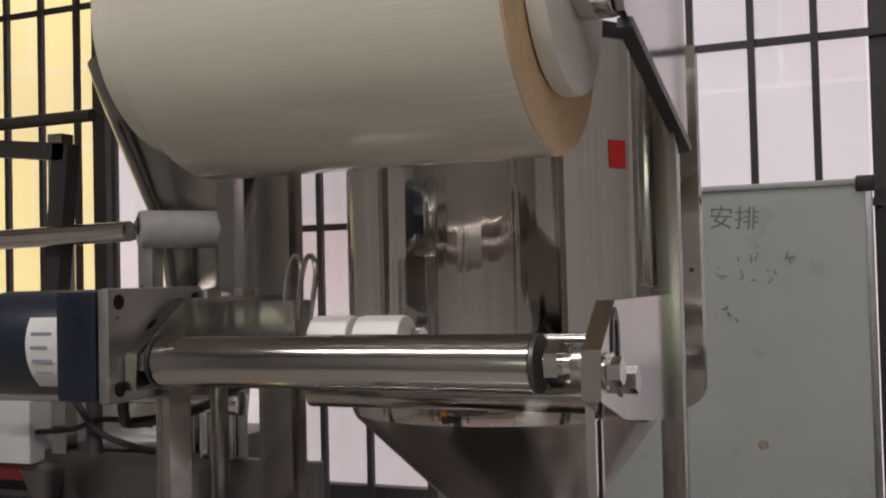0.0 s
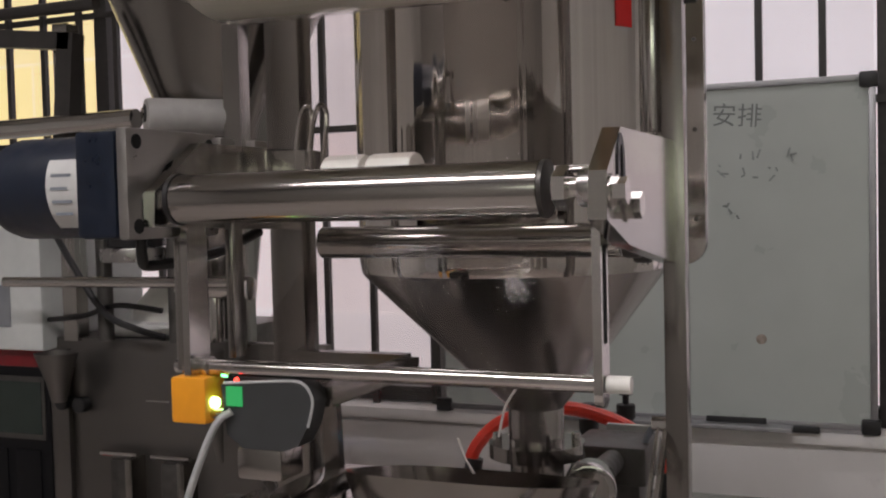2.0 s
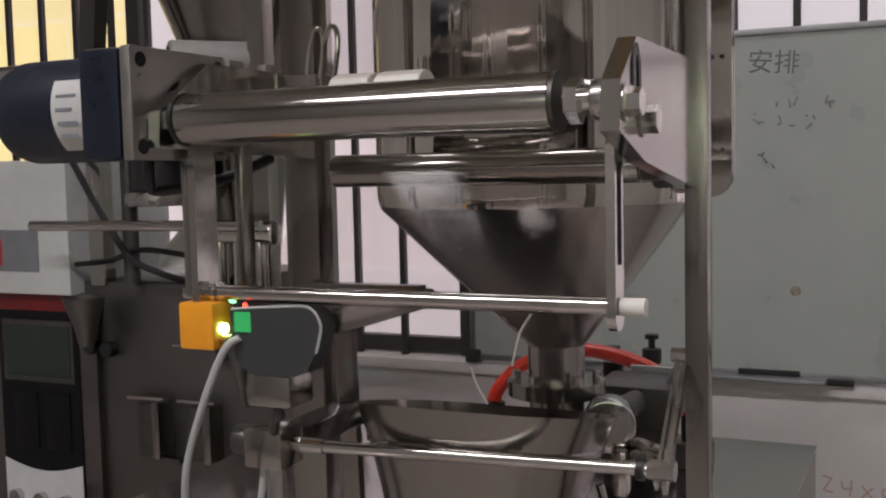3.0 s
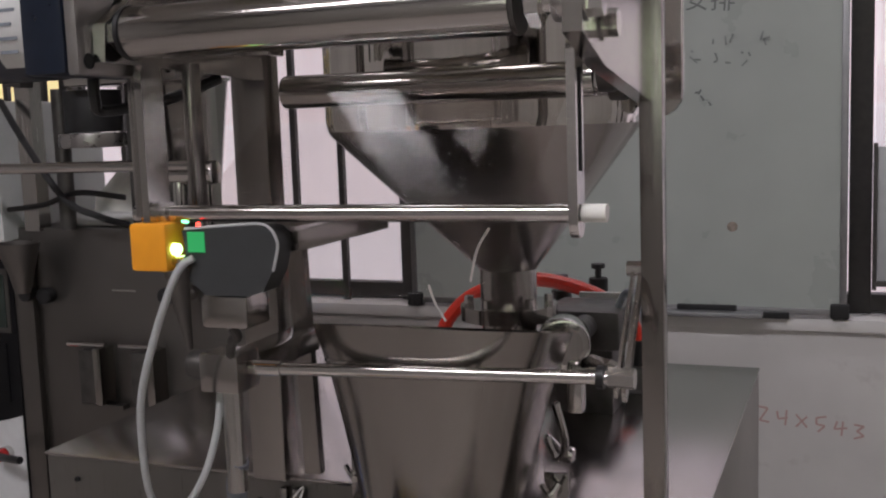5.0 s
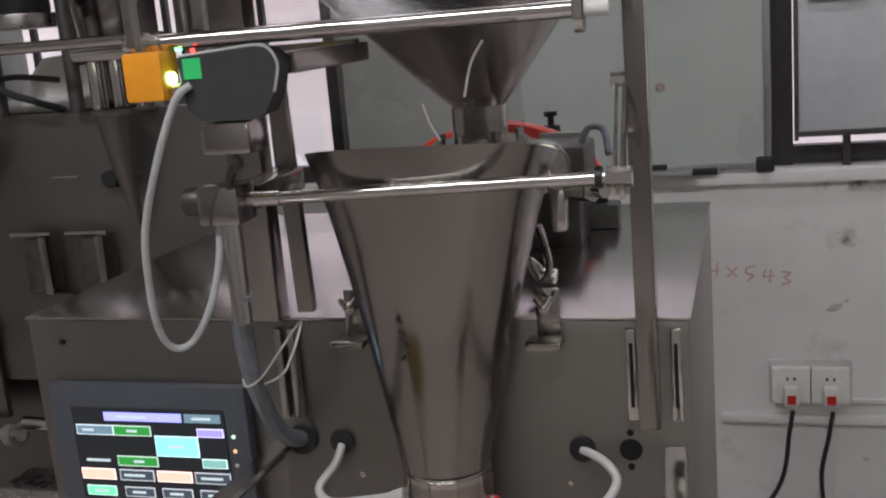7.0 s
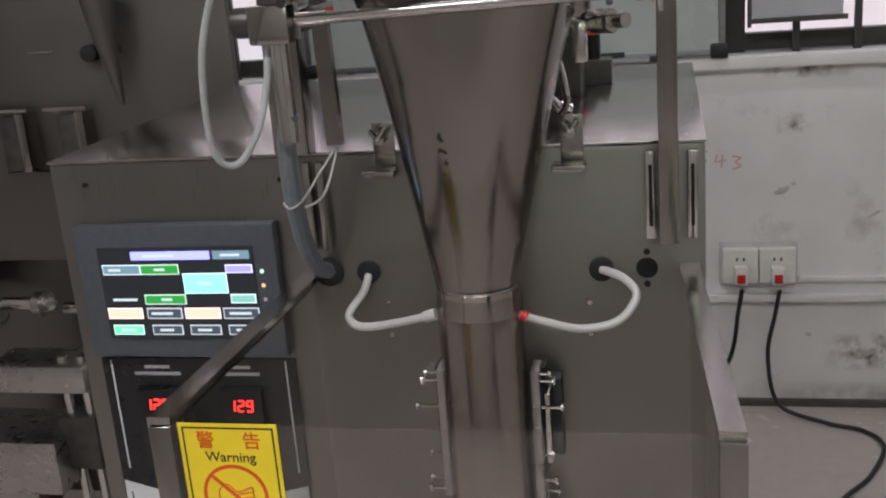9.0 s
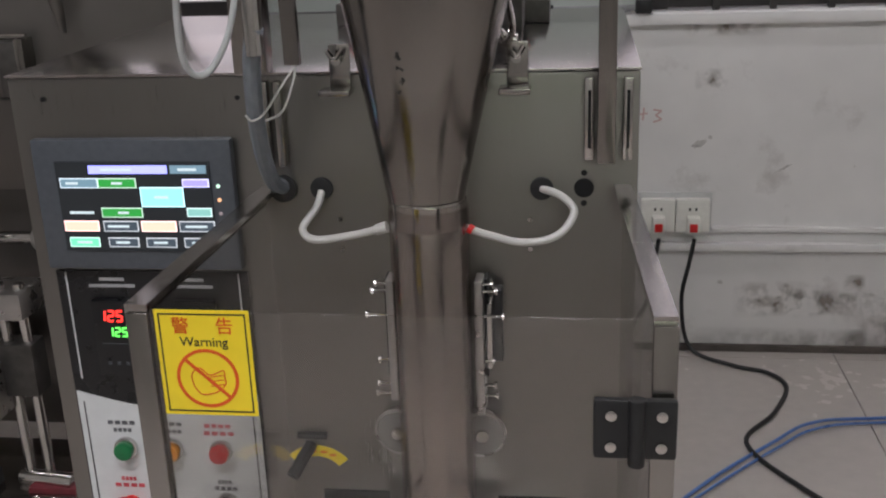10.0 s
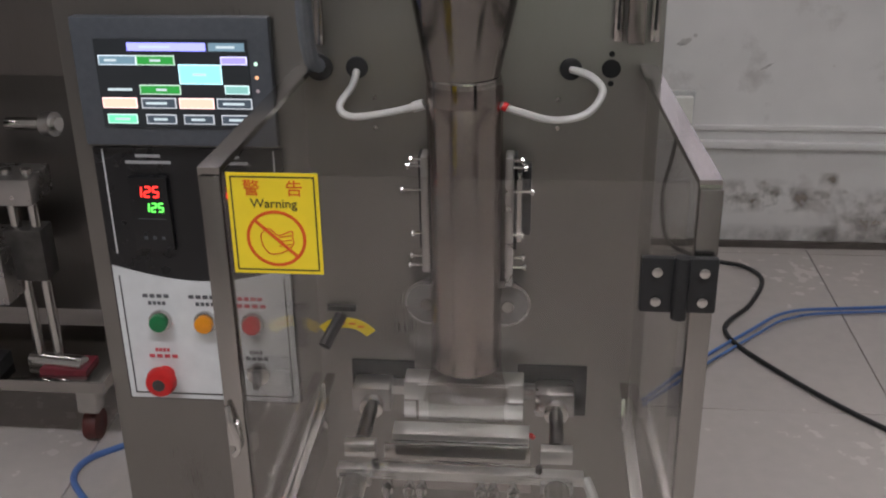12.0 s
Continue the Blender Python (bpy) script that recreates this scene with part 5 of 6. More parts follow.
# depth scale with its lever
bm = B()
outer = [(-0.145 + 0.048 * math.cos(a), 0.435 + 0.048 * math.sin(a)) for a in (radians(40 + 95 * i / 14) for i in range(15))]
inner = [(-0.145 + 0.034 * math.cos(a), 0.435 + 0.034 * math.sin(a)) for a in (radians(40 + 95 * i / 14) for i in range(15))]
prism(bm, outer + inner[::-1], "y", -0.0022, -0.0006)
part("depth_scale", bm, YELLOW, M, "yellow curved scale plate")
for a in (62, 78, 96):
    x, z = -0.145 + 0.041 * math.cos(radians(a)), 0.435 + 0.041 * math.sin(radians(a))
    boxpart("scale_mark", (x - 0.004, x + 0.004, -0.0027, -0.0021, z - 0.0012, z + 0.0012), SIGNRED, M)
hosepart("scale_lever", [(-0.150, -0.004, 0.486), (-0.156, -0.020, 0.478), (-0.161, -0.034, 0.470), (-0.165, -0.042, 0.464)], 0.0078, BLACK, M, "black lever knob")
boxpart("scale_pivot", (-0.165, -0.130, -0.010, -0.0025, 0.496, 0.502), BLACK, M)

# sealing jaws
for d in ((-0.140, -0.060, 0.386, 0.424), (-0.140, -0.125, 0.352, 0.386), (0.070, 0.156, 0.386, 0.424), (0.140, 0.156, 0.352, 0.386)):
    boxpart("jaw_slot", (d[0], d[1], -0.0012, -0.0004, d[2], d[3]), HOLE, M, "black slot in the cabinet front")
jaw = boxpart("rear_jaw", (-0.066, 0.078, -0.062, -0.030, 0.405, 0.430), MILLED, M, "milled steel rear jaw", bevel=0.0015)
boxpart("jaw_insert", (-0.048, 0.060, -0.066, -0.0625, 0.380, 0.428), MILLED, jaw)
boxpart("jaw_wing", (-0.066, -0.052, -0.0655, -0.0625, 0.382, 0.404), MILLED, jaw)
boxpart("jaw_wing", (0.060, 0.078, -0.0655, -0.0625, 0.382, 0.404), MILLED, jaw)
boxpart("cross_slide", (-0.128, 0.140, -0.030, -0.012, 0.392, 0.404), MILLED, M)
fj = boxpart("front_jaw", (-0.077, 0.086, -0.100, -0.072, 0.372, 0.381), MILLED, M, "milled front jaw bars", bevel=0.001)
boxpart("jaw_bar", (-0.077, 0.086, -0.104, -0.076, 0.3595, 0.3695), MILLED, fj, bevel=0.001)
boxpart("jaw_gap", (-0.075, 0.084, -0.099, -0.077, 0.3698, 0.3718), BLACK, fj)
boxpart("back_strip", (-0.084, 0.088, -0.118, -0.114, 0.352, 0.378), STEEL, M, bevel=0.001)
boxpart("front_plate", (-0.082, 0.090, -0.150, -0.146, 0.340, 0.378), STEEL, M, bevel=0.001)
boxpart("front_beam", (-0.130, 0.148, -0.178, -0.162, 0.372, 0.384), MILLED, M, bevel=0.0015)
for x in (-0.108, 0.118):
    c = boxpart("rod_carrier", (x - 0.026, x + 0.022, -0.045, -0.008, 0.375, 0.408), CAST, M, bevel=0.004)
    rodpart("bush", (x, -0.046, 0.388), (x, -0.060, 0.388), 0.0145, CHROME, c, segs=24, bevel=0.001)
    rodpart("guide_rod", (x, -0.060, 0.388), (x, -0.130, 0.388), 0.0085, DIMSTEEL, M, "dull steel guide rod")
    boxpart("rod_stop", (x - 0.018, x + 0.018, -0.146, -0.132, 0.378, 0.396), MILLED, M, bevel=0.001)
    boxpart("rod_clamp", (x - 0.018, x + 0.018, -0.186, -0.1785, 0.366, 0.380), CAST, M, bevel=0.002)
    for i in range(8):
        bm = B()
        lathe(bm, [(x, 0, 0, 0.0118, 0.0118), (x, 0, 0.0022, 0.0145, 0.0145), (x, 0, 0.0044, 0.0118, 0.0118)], 20)
        bm.transform(Matrix.Translation((0, -0.188 - 0.0066 * i, 0.374)) @ Matrix.Rotation(radians(90), 4, "X"))
        part("spring_coil", bm, CHROME, M)
    rodpart("spring_rod", (x, -0.186, 0.374), (x, -0.250, 0.374), 0.0095, CHROME, M)
for x in (-0.070, -0.046, -0.032, 0.034, 0.048, 0.070):
    p = rodpart("jaw_bolt", (x, -0.179, 0.370), (x, -0.215, 0.366), 0.0042, CHROME, M, segs=12)
    rodpart("bolt_nut", (x, -0.186, 0.3685), (x, -0.193, 0.3675), 0.0072, CHROME, p, segs=6)
for x in (-0.086, 0.098):
    rodpart("stud", (x, -0.170, 0.384), (x, -0.170, 0.392), 0.004, DARKMETAL, M, segs=10)
hosepart("red_lead", [(0.088, -0.085, 0.376), (0.091, -0.082, 0.372), (0.090, -0.078, 0.368), (0.086, -0.070, 0.366)], 0.0028, RED, M)
hosepart("clear_tube", [(0.150, -0.17, 0.378), (0.158, -0.185, 0.365), (0.162, -0.20, 0.345), (0.165, -0.22, 0.32)], 0.006, WHITEHOSE, M)
for x, y, s in ((-0.163, -0.060, -1), (0.197, -0.070, 1)):
    bm = B()
    bar(bm, (x, y, 0.398), (x + s * 0.004, y - 0.20, 0.380), 0.008, 0.010)
    bar(bm, (x + s * 0.006, y, 0.404), (x + s * 0.010, y - 0.20, 0.386), 0.002, 0.020)
    part("chute_rail", bm, CHROME, M)
    boxpart("chute_stay", (x - 0.003, x + 0.001, y - 0.006, y, 0.395, 0.425), CHROME, M)
    boxpart("stay_arm", (min(x, x + s * 0.01), max(x, x + s * 0.01), y, -0.001, 0.395, 0.402), STEEL, M)
latch = boxpart("door_latch", (-0.188, -0.176, -0.360, -0.3525, 0.535, 0.560), CHROME, M, bevel=0.003)
hosepart("latch_hook", [(-0.186, -0.358, 0.578), (-0.182, -0.362, 0.560), (-0.178, -0.360, 0.535), (-0.184, -0.358, 0.525)], 0.003, CHROME, latch, segs=8)
hosepart("wing_nut", [(-0.195, -0.008, 0.335), (-0.185, -0.016, 0.345), (-0.178, -0.012, 0.330), (-0.190, -0.016, 0.322)], 0.005, CHROME, M, segs=8)

# ---- filling hopper behind the gantry ----
HX, HY, OX = -0.015, 0.165, 0.006
hop = thing("filling_hopper", (HX, HY, CZ), "tall polished stainless steel product hopper with conical outlet", "hopper")
R = 0.160
bm = B()
lathe(bm, [(HX, HY, 1.606, R + 0.004, R + 0.004), (HX, HY, 1.600, R, R), (HX, HY, 1.262, R, R), (HX, HY, 1.252, R - 0.002, R - 0.002)], 96)
part("cylinder", bm, CYLSTEEL, hop, "mirror polished upright cylinder")
bm = B()
lathe(bm, [(HX, HY, 1.252, R - 0.002, R - 0.002), (HX, HY, 1.247, R - 0.005, R - 0.005), (OX, HY, 1.107, 0.029, 0.029), (OX, HY, 1.071, 0.029, 0.029)], 96)
part("cone", bm, CONESTEEL, hop, "polished steel outlet cone")
# riveted seam flange down the side of the hopper and its cone
for y0, y1 in ((0.1435, 0.1475), (0.1525, 0.1565)):
    bm = B()
    n = 8
    arc = [(0.164 + 0.022 * math.cos(q), 1.278 + 0.022 * math.sin(q)) for q in (math.pi + math.pi * i / n for i in range(n + 1))]
    prism(bm, arc + [(0.186, 1.596), (0.142, 1.596)], "y", y0, y1)
    flange = part("seam_flange", bm, MIRROR, hop, "polished upright seam flange")
    for i in range(4):
        for dx in (-0.004, 0.005):
            rodpart("rivet", (0.172 + dx, y0 - 0.0012, 1.30 + 0.085 * i), (0.172 + dx, y0, 1.30 + 0.085 * i), 0.0022, DARKMETAL, flange, segs=8)
bm = B()
lathe(bm, [(HX, HY, 1.596, R + 0.0005, R + 0.0005), (HX, HY, 1.596, R + 0.006, R + 0.006), (HX, HY, 1.610, R + 0.006, R + 0.006), (HX, HY, 1.610, R - 0.003, R - 0.003)], 96)
part("rubber_rim", bm, BLACK, hop, "black rubber rim")
bm = B()
lathe(bm, [(OX, HY, 1.071, 0.01, 0.01), (OX, HY, 1.071, 0.050, 0.050), (OX, HY, 1.056, 0.050, 0.050), (OX, HY, 1.056, 0.01, 0.01)], 48)
part("outlet_flange", bm, STEEL, hop, "bolted outlet flange")
for i in range(6):
    a = 2 * math.pi * (i + 0.3) / 6
    rodpart("flange_bolt", (OX + 0.041 * math.cos(a), HY + 0.041 * math.sin(a), 1.071), (OX + 0.041 * math.cos(a), HY + 0.041 * math.sin(a), 1.080), 0.005, CHROME, hop, segs=6)
rodpart("outlet_pipe", (OX, HY, 1.056), (OX, HY, CZ + 0.0015), 0.028, STEEL_V, hop, segs=32)
for a in (-1.25, -0.95):
    rodpart("rivet", (HX + R * math.cos(a), HY + R * math.sin(a), 1.50), (HX + (R + 0.003) * math.cos(a), HY + (R + 0.003) * math.sin(a), 1.50), 0.003, DARKMETAL, hop, segs=8)
a = -0.62
bm = B()
for z0, z1 in ((1.478, 1.504),):
    lathe(bm, [(HX, HY, z0, R + 0.0008, R + 0.0008), (HX, HY, z1, R + 0.0008, R + 0.0008)], 96)
bmesh.ops.delete(bm, geom=[f for f in bm.faces if not (-0.60 < math.atan2(f.calc_center_median().y - HY, f.calc_center_median().x - HX) < -0.43)], context="FACES")
part("red_tag", bm, RED, hop, "small red tag")
# dosing valve block and its red hose
valve = thing("dosing_valve", (0.02, 0.42, CZ), "pneumatic dosing valve block with red hose on the cabinet top", "valve")
boxpart("valve_body", (0.010, 0.098, 0.27, 0.36, 1.000, 1.045), DARKMETAL, valve, "dark metal valve body", bevel=0.006)
boxpart("valve_stand", (0.020, 0.088, 0.28, 0.35, CZ + 0.0015, 1.000), DARKMETAL, valve, bevel=0.002)
rodpart("piston_cylinder", (0.094, 0.048, 1.055), (0.086, 0.080, 1.055), 0.024, CHROME, valve, "knurled bright piston cap", segs=40, bevel=0.002)
rodpart("piston_rod", (0.086, 0.080, 1.055), (0.060, 0.272, 1.028), 0.013, DARKMETAL, valve, segs=24)
rodpart("cap_face", (0.0930, 0.050, 1.055), (0.0935, 0.0478, 1.055), 0.018, MIRROR, valve, segs=20)
for x, y in ((0.012, 0.545), (-0.012, 0.44)):
    rodpart("valve_post", (x, y, 0.93 if y < 0.48 else 0.88), (x, y, 1.02), 0.010, DARKMETAL, valve, segs=14)
    rodpart("valve_stem", (x, y, 1.02), (x, y, 1.040), 0.013, BLACK, valve, bevel=0.002)
    rodpart("knob", (x, y, 1.040), (x, y, 1.053), 0.0045, BLACK, valve, segs=10)
    rodpart("knob_cap", (x, y, 1.053), (x, y, 1.059), 0.0095, BLACK, valve, segs=12)
boxpart("white_tag", (0.03, 0.085, 0.365, 0.372, 1.03, 1.05), LABEL, valve)
rodpart("hex_fitting", (0.118, 0.055, 1.035), (0.140, 0.035, 1.036), 0.012, CHROME, valve, segs=6)
rodpart("hex_fitting", (0.100, 0.070, 1.034), (0.118, 0.055, 1.035), 0.008, CHROME, valve, segs=12)
rodpart("hex_fitting", (0.140, 0.035, 1.036), (0.152, 0.024, 1.037), 0.0075, CHROME, valve, segs=12)
boxpart("clamp", (0.100, 0.114, 0.030, 0.050, 0.998, 1.038), CHROME, valve, bevel=0.003)
hosepart("handle_wire", [(0.083, 0.055, 1.0), (0.090, 0.06, 0.960), (0.080, 0.065, 0.945), (0.070, 0.07, 0.962), (0.084, 0.075, 0.946)], 0.004, CHROME, valve, segs=8)
rodpart("handle_ball", (0.082, 0.078, 0.946), (0.094, 0.078, 0.944), 0.008, CHROME, valve, segs=12, bevel=0.002)
hosepart("red_hose", [(-0.157, 0.387, 0.985), (-0.148, 0.391, 1.007), (-0.122, 0.399, 1.034), (-0.079, 0.41, 1.051), (-0.034, 0.416, 1.056), (0.019, 0.416, 1.046), (0.061, 0.41, 1.028), (0.085, 0.402, 1.007), (0.094, 0.399, 0.985)], 0.0090, REDHOSE, valve, "bright red rubber air hose")
rodpart("hose_socket", (-0.157, 0.386, 0.958), (-0.151, 0.388, 0.990), 0.0115, BLACK, valve, segs=14)
rodpart("hose_socket", (0.094, 0.399, 0.952), (0.094, 0.399, 0.988), 0.0115, BLACK, valve, segs=14)
boxpart("manifold", (-0.175, 0.120, 0.376, 0.412, CZ + 0.0015, 0.957), DARKMETAL, valve, bevel=0.003)
hosepart("grey_tube", [(0.09, 0.30, 1.045), (0.10, 0.30, 1.062), (0.118, 0.29, 1.060), (0.125, 0.27, 1.035)], 0.004, GREYHOSE, valve)

# ---- second packaging machine, standing further back ----
N = thing("second_packaging_machine", (-0.9, 0.85, FZ), "stainless packaging machine standing behind, darkened for shade, with black control panel", "packaging machine")
Y2 = 0.625
boxpart("body", (-1.30, -0.80, Y2 + 0.0205, Y2 + 0.40, 0.62, 1.094), DIMSTEEL, N, bevel=0.004)
boxpart("front_plate", (-1.30, -0.500, Y2, Y2 + 0.020, 0.62, 1.095), DIMSTEEL, N, "stainless front plate with black knobs, darkened for shade", bevel=0.004)
boxpart("side_column", (-1.32, -1.03, Y2 - 0.012, Y2 + 0.001, 0.55, 1.075), DIMSTEEL, N, bevel=0.003)
boxpart("white_unit", (-1.40, -1.062, Y2 - 0.035, Y2 + 0.25, 1.072, 1.320), grain(shader("white_enamel", (0.60, 0.62, 0.61), 0.4), (1, 1, 1), 40, 0.04, 0.1), N, "white meter box with a small screen", bevel=0.008)
boxpart("meter_screen", (-1.262, -1.135, Y2 - 0.037, Y2 - 0.0345, 1.115, 1.192), grain(shader("meter_screen_grey", (0.22, 0.23, 0.25), 0.2), (1, 1, 1), 20, 0.1, 0.1), N)
boxpart("meter_mark", (-1.245, -1.225, -0.0385 + Y2, Y2 - 0.0372, 1.125, 1.175), RED, N)
boxpart("red_band", (-1.262, -1.075, Y2 - 0.0155, Y2 - 0.0125, 1.040, 1.070), grain(shader("dark_red_overlay", (0.16, 0.008, 0.012), 0.35), (1, 1, 1), 40, 0.1, 0.1), N)
p2 = boxpart("control_panel", (-1.268, -1.070, Y2 - 0.0150, Y2 - 0.0125, 0.58, 1.039), DIMBLACK, N, "black control panel with a dark display")
boxpart("display_frame", (-1.256, -1.080, Y2 - 0.0175, Y2 - 0.0152, 0.905, 1.022), DARKMETAL, p2)
boxpart("display", (-1.248, -1.088, Y2 - 0.0185, Y2 - 0.0174, 0.915, 1.012), grain(shader("dead_display", (0.02, 0.03, 0.025), 0.2), (1, 1, 1), 20, 0.1, 0.1), p2)
for x in (-1.235, -1.155):
    boxpart("controller", (x, x + 0.06, Y2 - 0.0180, Y2 - 0.0152, 0.775, 0.885), DIMBLACK, p2, bevel=0.001)
bm = B()
arc = [(-1.266 + 0.194 * i / 16, 0.752 - 0.018 * math.sin(math.pi * i / 16)) for i in range(17)]
prism(bm, arc + [(-1.072, 0.585), (-1.266, 0.585)], "y", Y2 - 0.0172, Y2 - 0.0152)
part("button_overlay", bm, PANELWHITE, p2)
for i, (m, z) in enumerate(((BLACK, 0.68), (AMBER, 0.68), (RED, 0.68), (CHROME, 0.625), (CHROME, 0.625))):
    x = -1.235 + 0.062 * (i % 3)
    b = rodpart("push_button", (x, Y2 - 0.0172, z), (x, Y2 - 0.03, z), 0.0135, CHROME, p2, segs=18)
rodpart("red_cap", (-1.110, Y2 - 0.031, 0.68), (-1.110, Y2 - 0.042, 0.68), 0.011, RED, N, segs=18)
hosepart("black_lever", [(-1.11, Y2 - 0.042, 0.68), (-1.07, Y2 - 0.06, 0.685), (-1.035, Y2 - 0.07, 0.688)], 0.007, BLACK, N)
for x, z in ((-1.040, 0.978), (-1.000, 0.975), (-0.742, 0.982)):
    rodpart("black_knob", (x, Y2 - 0.0005, z), (x, Y2 - 0.022, z), 0.0145, BLACK, N, segs=18, bevel=0.003)
rodpart("bright_knob", (-0.700, Y2 - 0.0005, 0.985), (-0.700, Y2 - 0.030, 0.985), 0.011, CHROME, N, segs=14, bevel=0.002)
for x0 in (-0.925, -0.815):
    a = boxpart("clamp_unit", (x0, x0 + 0.035, Y2 - 0.030, Y2 - 0.0005, 0.79, 0.885), DARKMETAL, N, "dark clamp unit with bright screws", bevel=0.004)
    boxpart("clamp_plate", (x0 + 0.040, x0 + 0.055, Y2 - 0.040, Y2 - 0.0005, 0.79, 0.89), POSTSTEEL, a, bevel=0.002)
    rodpart("clamp_pin", (x0 - 0.025, Y2 - 0.022, 0.893), (x0 + 0.055, Y2 - 0.022, 0.893), 0.005, CHROME, a, segs=10)
    boxpart("clamp_base", (x0 - 0.01, x0 + 0.08, Y2 - 0.018, Y2 - 0.0005, 0.778, 0.786), DIMSTEEL, a)
boxpart("scratch", (-0.865, -0.815, Y2 - 0.0008, Y2 - 0.0003, 0.985, 0.988), CHROME, N)
bm = B()
lathe(bm, [(-0.690, Y2 - 0.06, 1.09, 0.030, 0.028), (-0.690, Y2 - 0.05, 1.00, 0.018, 0.016), (-0.680, Y2 - 0.045, 0.90, 0.005, 0.005)], 28)
part("nozzle_cone", bm, DIMSTEEL, N)
bm = B()
lathe(bm, [(-1.01, Y2 - 0.06, 1.075, 0.040, 0.035), (-1.015, Y2 - 0.05, 1.02, 0.022, 0.02), (-1.02, Y2 - 0.045, 0.985, 0.014, 0.012)], 28)
part("nozzle_cone", bm, DIMSTEEL, N)
# lower frame of the second machine
boxpart("lower_cabinet", (-1.30, -0.62, Y2 + 0.06, Y2 + 0.40, 0.12, 0.619), DIMSTEEL, N, bevel=0.004)
boxpart("base_tray", (-1.30, -0.70, Y2 - 0.16, Y2 + 0.06, 0.060, 0.085), STEEL, N, bevel=0.003)
for x, y in ((-0.78, Y2 - 0.06), (-1.25, Y2 - 0.06), (-0.72, Y2 + 0.36), (-1.25, Y2 + 0.36)):
    w = rodpart("caster_wheel", (x - 0.014, y, FZ + 0.032), (x + 0.014, y, FZ + 0.032), 0.032, grain(shader("maroon_rubber", (0.10, 0.025, 0.022), 0.5), (1, 1, 1), 50, 0.2, 0.1), N, segs=24, bevel=0.004)
    boxpart("caster_fork", (x - 0.020, x + 0.020, y - 0.018, y + 0.018, FZ + 0.066, 0.060), CHROME, N)
for i, (x, z) in enumerate(((-0.80, 0.54), (-0.92, 0.55), (-1.02, 0.53))):
    rodpart("cam_shaft", (x - 0.06, Y2 - 0.03, z), (x + 0.05, Y2 - 0.06, z + 0.01), 0.012, CHROME, N, segs=14)
    rodpart("cam_collar", (x + 0.02, Y2 - 0.05, z + 0.006), (x + 0.04, Y2 - 0.055, z + 0.008), 0.022, CAST, N, segs=18)
for x in (-0.842, -0.805):
    rodpart("slide_rod", (x, Y2 - 0.10, 0.10), (x, Y2 - 0.10, 0.48), 0.010, CHROME, N, segs=16)
boxpart("slide_head", (-0.98, -0.79, Y2 - 0.13, Y2 - 0.04, 0.42, 0.47), CAST, N, bevel=0.005)
boxpart("drive_box", (-1.05, -0.85, Y2 - 0.16, Y2 - 0.02, 0.24, 0.34), CAST, N, "plain grey drive box", bevel=0.004)
boxpart("slide_block", (-0.86, -0.79, Y2 - 0.12, Y2 - 0.07, 0.27, 0.37), DARKMETAL, N, bevel=0.004)
rodpart("rod_foot", (-0.86, Y2 - 0.10, 0.095), (-0.75, Y2 - 0.12, 0.10), 0.016, CHROME, N, segs=14)
boxpart("red_foot", (-0.83, -0.74, Y2 - 0.14, Y2 - 0.08, 0.0855, 0.096), grain(shader("maroon_paint", (0.16, 0.02, 0.03), 0.4), (1, 1, 1), 50, 0.2, 0.1), N)
boxpart("black_box", (-0.97, -0.90, Y2 - 0.16, Y2 - 0.10, 0.086, 0.115), BLACK, N)
# upper works of the second machine
rodpart("film_rod", (-1.25, Y2 - 0.08, 1.468), (-0.80, Y2 - 0.08, 1.474), 0.017, CHROME, N, segs=20)
pb = rodpart("white_roller", (-0.778, Y2 - 0.085, 1.476), (-0.668, Y2 + 0.04, 1.476), 0.031, grain(shader("grey_nylon", (0.30, 0.29, 0.28), 0.4), (1, 1, 1), 50, 0.08, 0.1), N, "pale grey nylon roller block", segs=32, bevel=0.006)
rodpart("roller_bolt", (-0.7795, Y2 - 0.0865, 1.482), (-0.777, Y2 - 0.084, 1.482), 0.015, BLACK, N, segs=14)
rodpart("roller_bolt", (-0.782, Y2 - 0.089, 1.482), (-0.779, Y2 - 0.086, 1.482), 0.009, CHROME, N, segs=14)
boxpart("roller_leg", (-0.785, -0.755, Y2 - 0.08, Y2 - 0.05, 1.36, 1.46), CAST, N, bevel=0.004)
boxpart("roller_bed", (-0.86, -0.62, Y2 - 0.09, Y2 + 0.03, 1.335, 1.372), STEEL, N, bevel=0.004)
for x in (-1.02, -0.66):
    boxpart("upright", (x - 0.016, x + 0.016, Y2 - 0.01, Y2 + 0.02, 1.09, 1.66), STEEL_V, N)
boxpart("upright", (-0.60, -0.555, Y2 + 0.02, Y2 + 0.06, 1.09, 1.95), MIRROR, N)
bm = B()
lathe(bm, [(-0.765, Y2 + 0.12, 1.78, 0.235, 0.20), (-0.765, Y2 + 0.12, 1.72, 0.215, 0.18), (-0.770, Y2 + 0.11, 1.47, 0.095, 0.09), (-0.770, Y2 + 0.11, 1.09, 0.05, 0.05)], 56)
part("hopper_cone", bm, POSTSTEEL, N, "dark polished feed hopper")
bm = B()
bar(bm, (-1.45, Y2 - 0.045, 1.672), (-0.955, Y2 - 0.045, 1.618), 0.030, 0.030)
bar(bm, (-0.962, Y2 - 0.045, 1.633), (-0.992, Y2 - 0.045, 1.34), 0.030, 0.034, (1, 0, 0))
part("dark_arm", bm, BARPAINT, N, "dark angled frame arm")
rodpart("top_rail", (-1.45, Y2 - 0.06, 1.676), (-0.90, Y2 - 0.05, 1.678), 0.011, BARPAINT, N, segs=14)
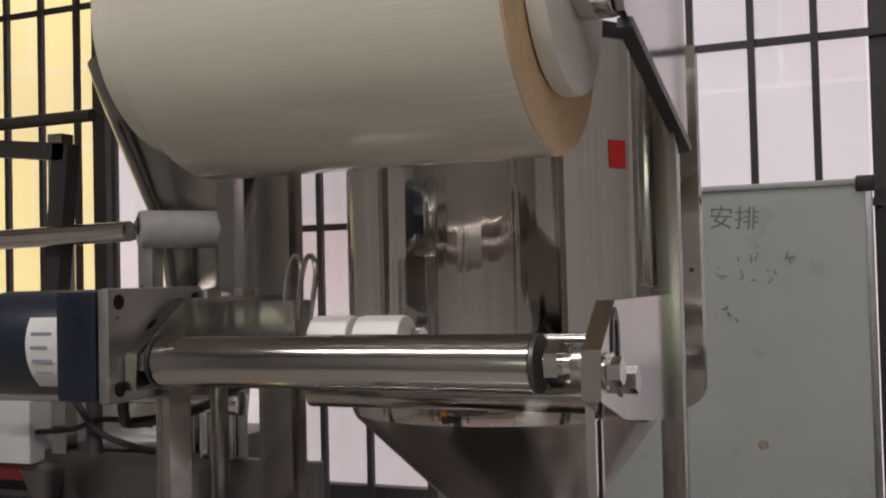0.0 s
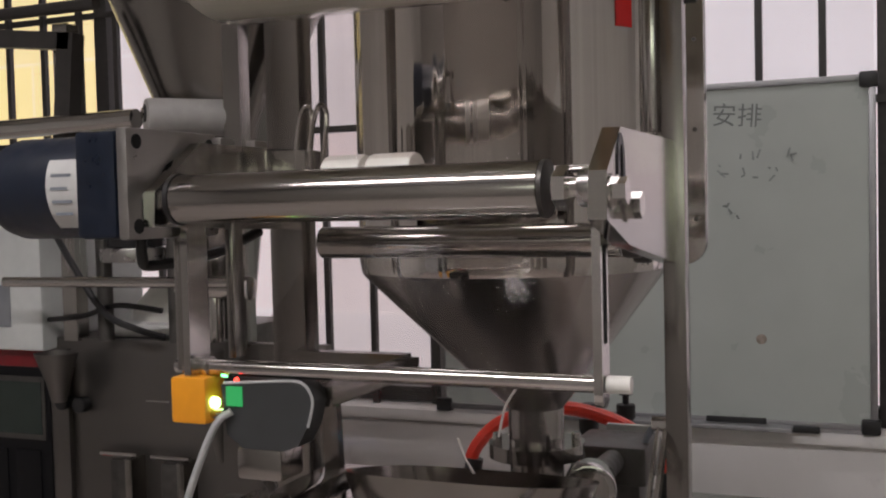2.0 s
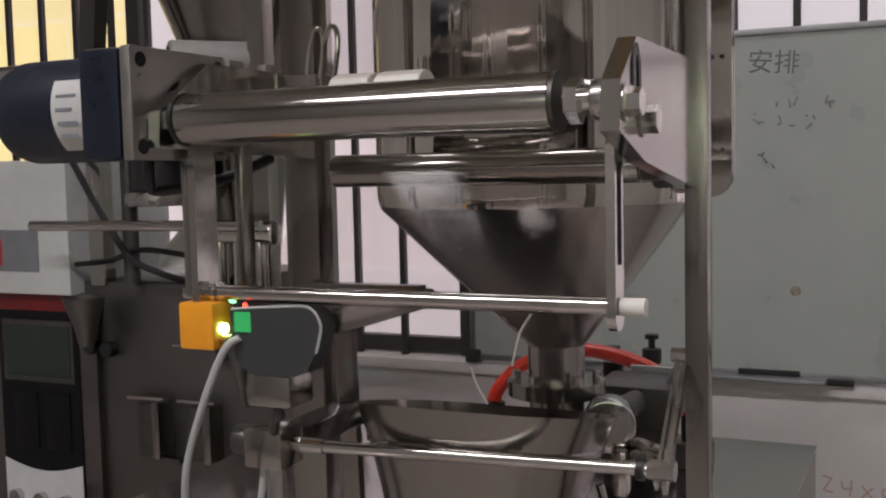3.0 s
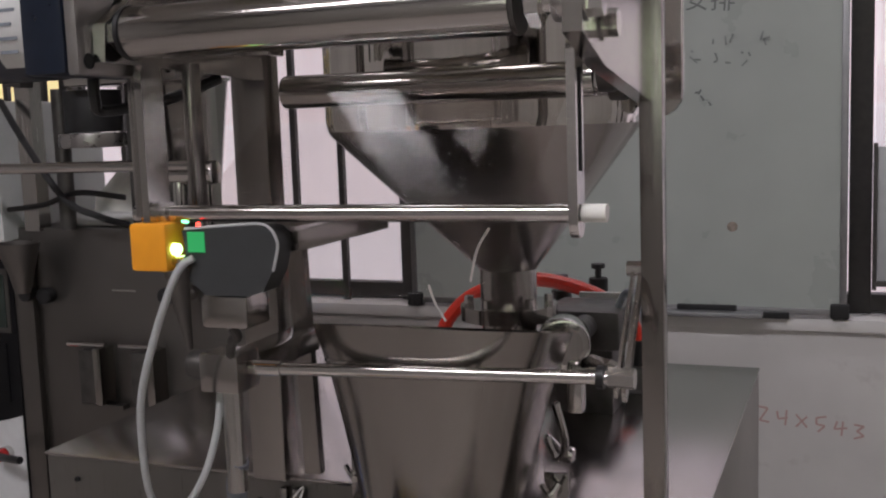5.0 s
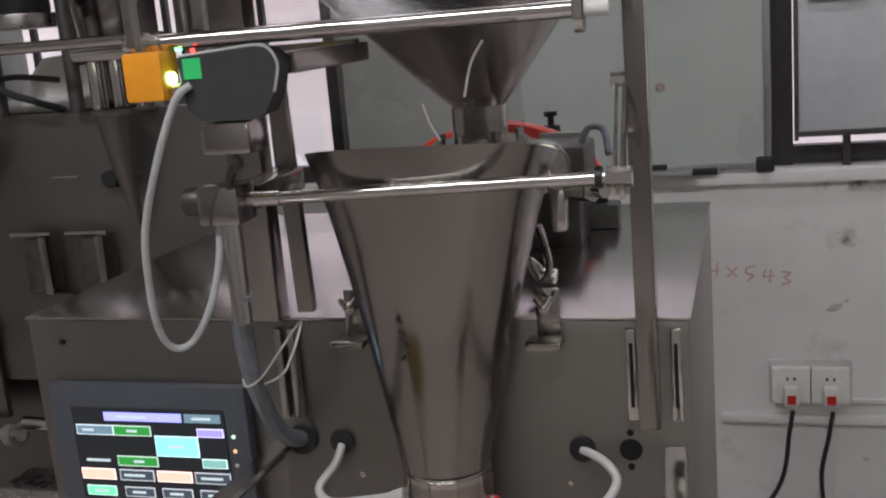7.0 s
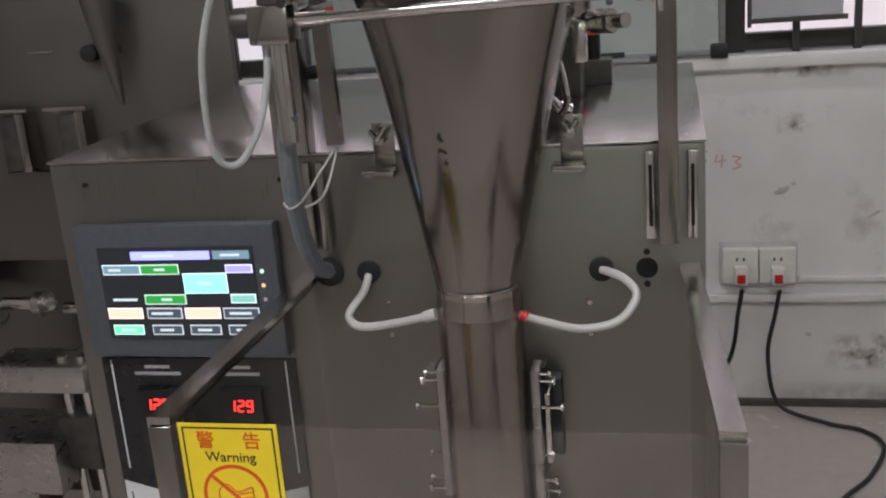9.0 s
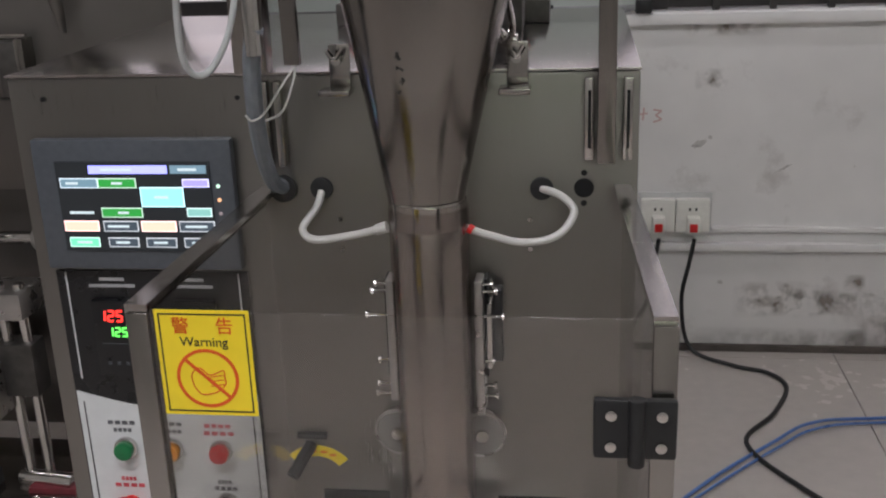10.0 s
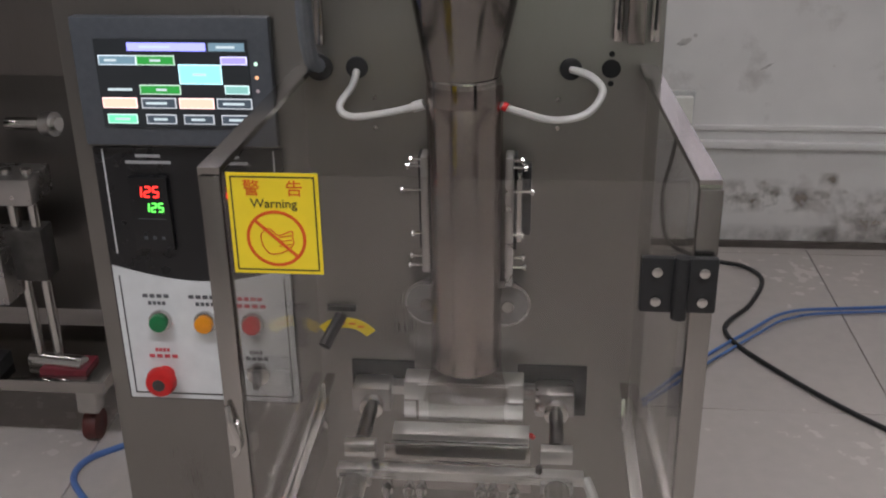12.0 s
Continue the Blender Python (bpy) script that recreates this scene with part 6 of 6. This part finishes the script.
rodpart("mid_rail", (-1.06, Y2 - 0.12, 1.205), (-0.60, Y2 - 0.10, 1.205), 0.009, CHROME, N, segs=14)
rodpart("mid_motor", (-0.86, Y2 - 0.02, 1.26), (-0.86, Y2 - 0.02, 1.33), 0.048, BLACK, N, segs=28, bevel=0.003)
rodpart("motor_base", (-0.86, Y2 - 0.02, 1.235), (-0.86, Y2 - 0.02, 1.259), 0.060, CAST, N, segs=28, bevel=0.003)
rodpart("stand_rod", (-0.78, Y2 - 0.02, 1.095), (-0.78, Y2 - 0.02, 1.335), 0.012, DARKMETAL, N)
rodpart("stand_rod", (-0.93, Y2 - 0.02, 1.095), (-0.93, Y2 - 0.02, 1.335), 0.014, DARKMETAL, N)
bm = B()
lathe(bm, [(-0.88, Y2 + 0.16, 1.19, 0.02, 0.02), (-0.88, Y2 + 0.16, 1.185, 0.07, 0.06), (-0.88, Y2 + 0.16, 1.14, 0.115, 0.09), (-0.88, Y2 + 0.16, 1.096, 0.12, 0.10)], 36)
part("white_dome", bm, WHITEPL, N, "white plastic dome cover")
boxpart("white_base", (-0.98, -0.80, Y2 + 0.02, Y2 + 0.10, 1.096, 1.118), LABEL, N, bevel=0.004)
hosepart("black_lead", [(-1.05, Y2 - 0.03, 1.32), (-0.98, Y2 - 0.05, 1.24), (-0.90, Y2 - 0.06, 1.15), (-0.84, Y2 - 0.05, 1.12), (-0.82, Y2, 1.10)], 0.006, BLACKCABLE, N)
hosepart("black_lead", [(-1.05, Y2 - 0.03, 1.13), (-0.96, Y2 - 0.04, 1.14), (-0.88, Y2 - 0.05, 1.16), (-0.80, Y2 - 0.03, 1.15)], 0.005, BLACKCABLE, N)
for x in (-0.73, -0.69, -0.65):
    rodpart("bright_fitting", (x, Y2 - 0.03, 1.10), (x, Y2 - 0.03, 1.19), 0.013, CHROME, N, segs=14, bevel=0.002)
rodpart("bright_fitting", (-0.76, Y2 - 0.03, 1.19), (-0.62, Y2 - 0.03, 1.19), 0.020, CHROME, N, segs=14, bevel=0.002)

# ---- floor tiles ----
TS = 0.80
tile_mesh = None
for i in range(-4, 4):
    for j in range(-4, 3):
        x, y = 0.03 + TS * i, -0.048 + TS * j
        x1, y1 = min(x + TS, X1), min(y + TS, Y1)
        if x1 - x < 0.02 or y1 - y < 0.02:
            continue
        if tile_mesh is not None and x1 - x > TS - 0.001 and y1 - y > TS - 0.001:
            t = new("floor_tile", tile_mesh)
        else:
            bm = B()
            box(bm, 0.0012, x1 - x - 0.0012, 0.0012, y1 - y - 0.0012, -0.008, 0.0, 0.0010, 1)
            t = finish("floor_tile", bm, TILE, False)
            if x1 - x > TS - 0.001 and y1 - y > TS - 0.001:
                tile_mesh = t.data
        t.parent = floor
        t.location = (x, y, FZ)
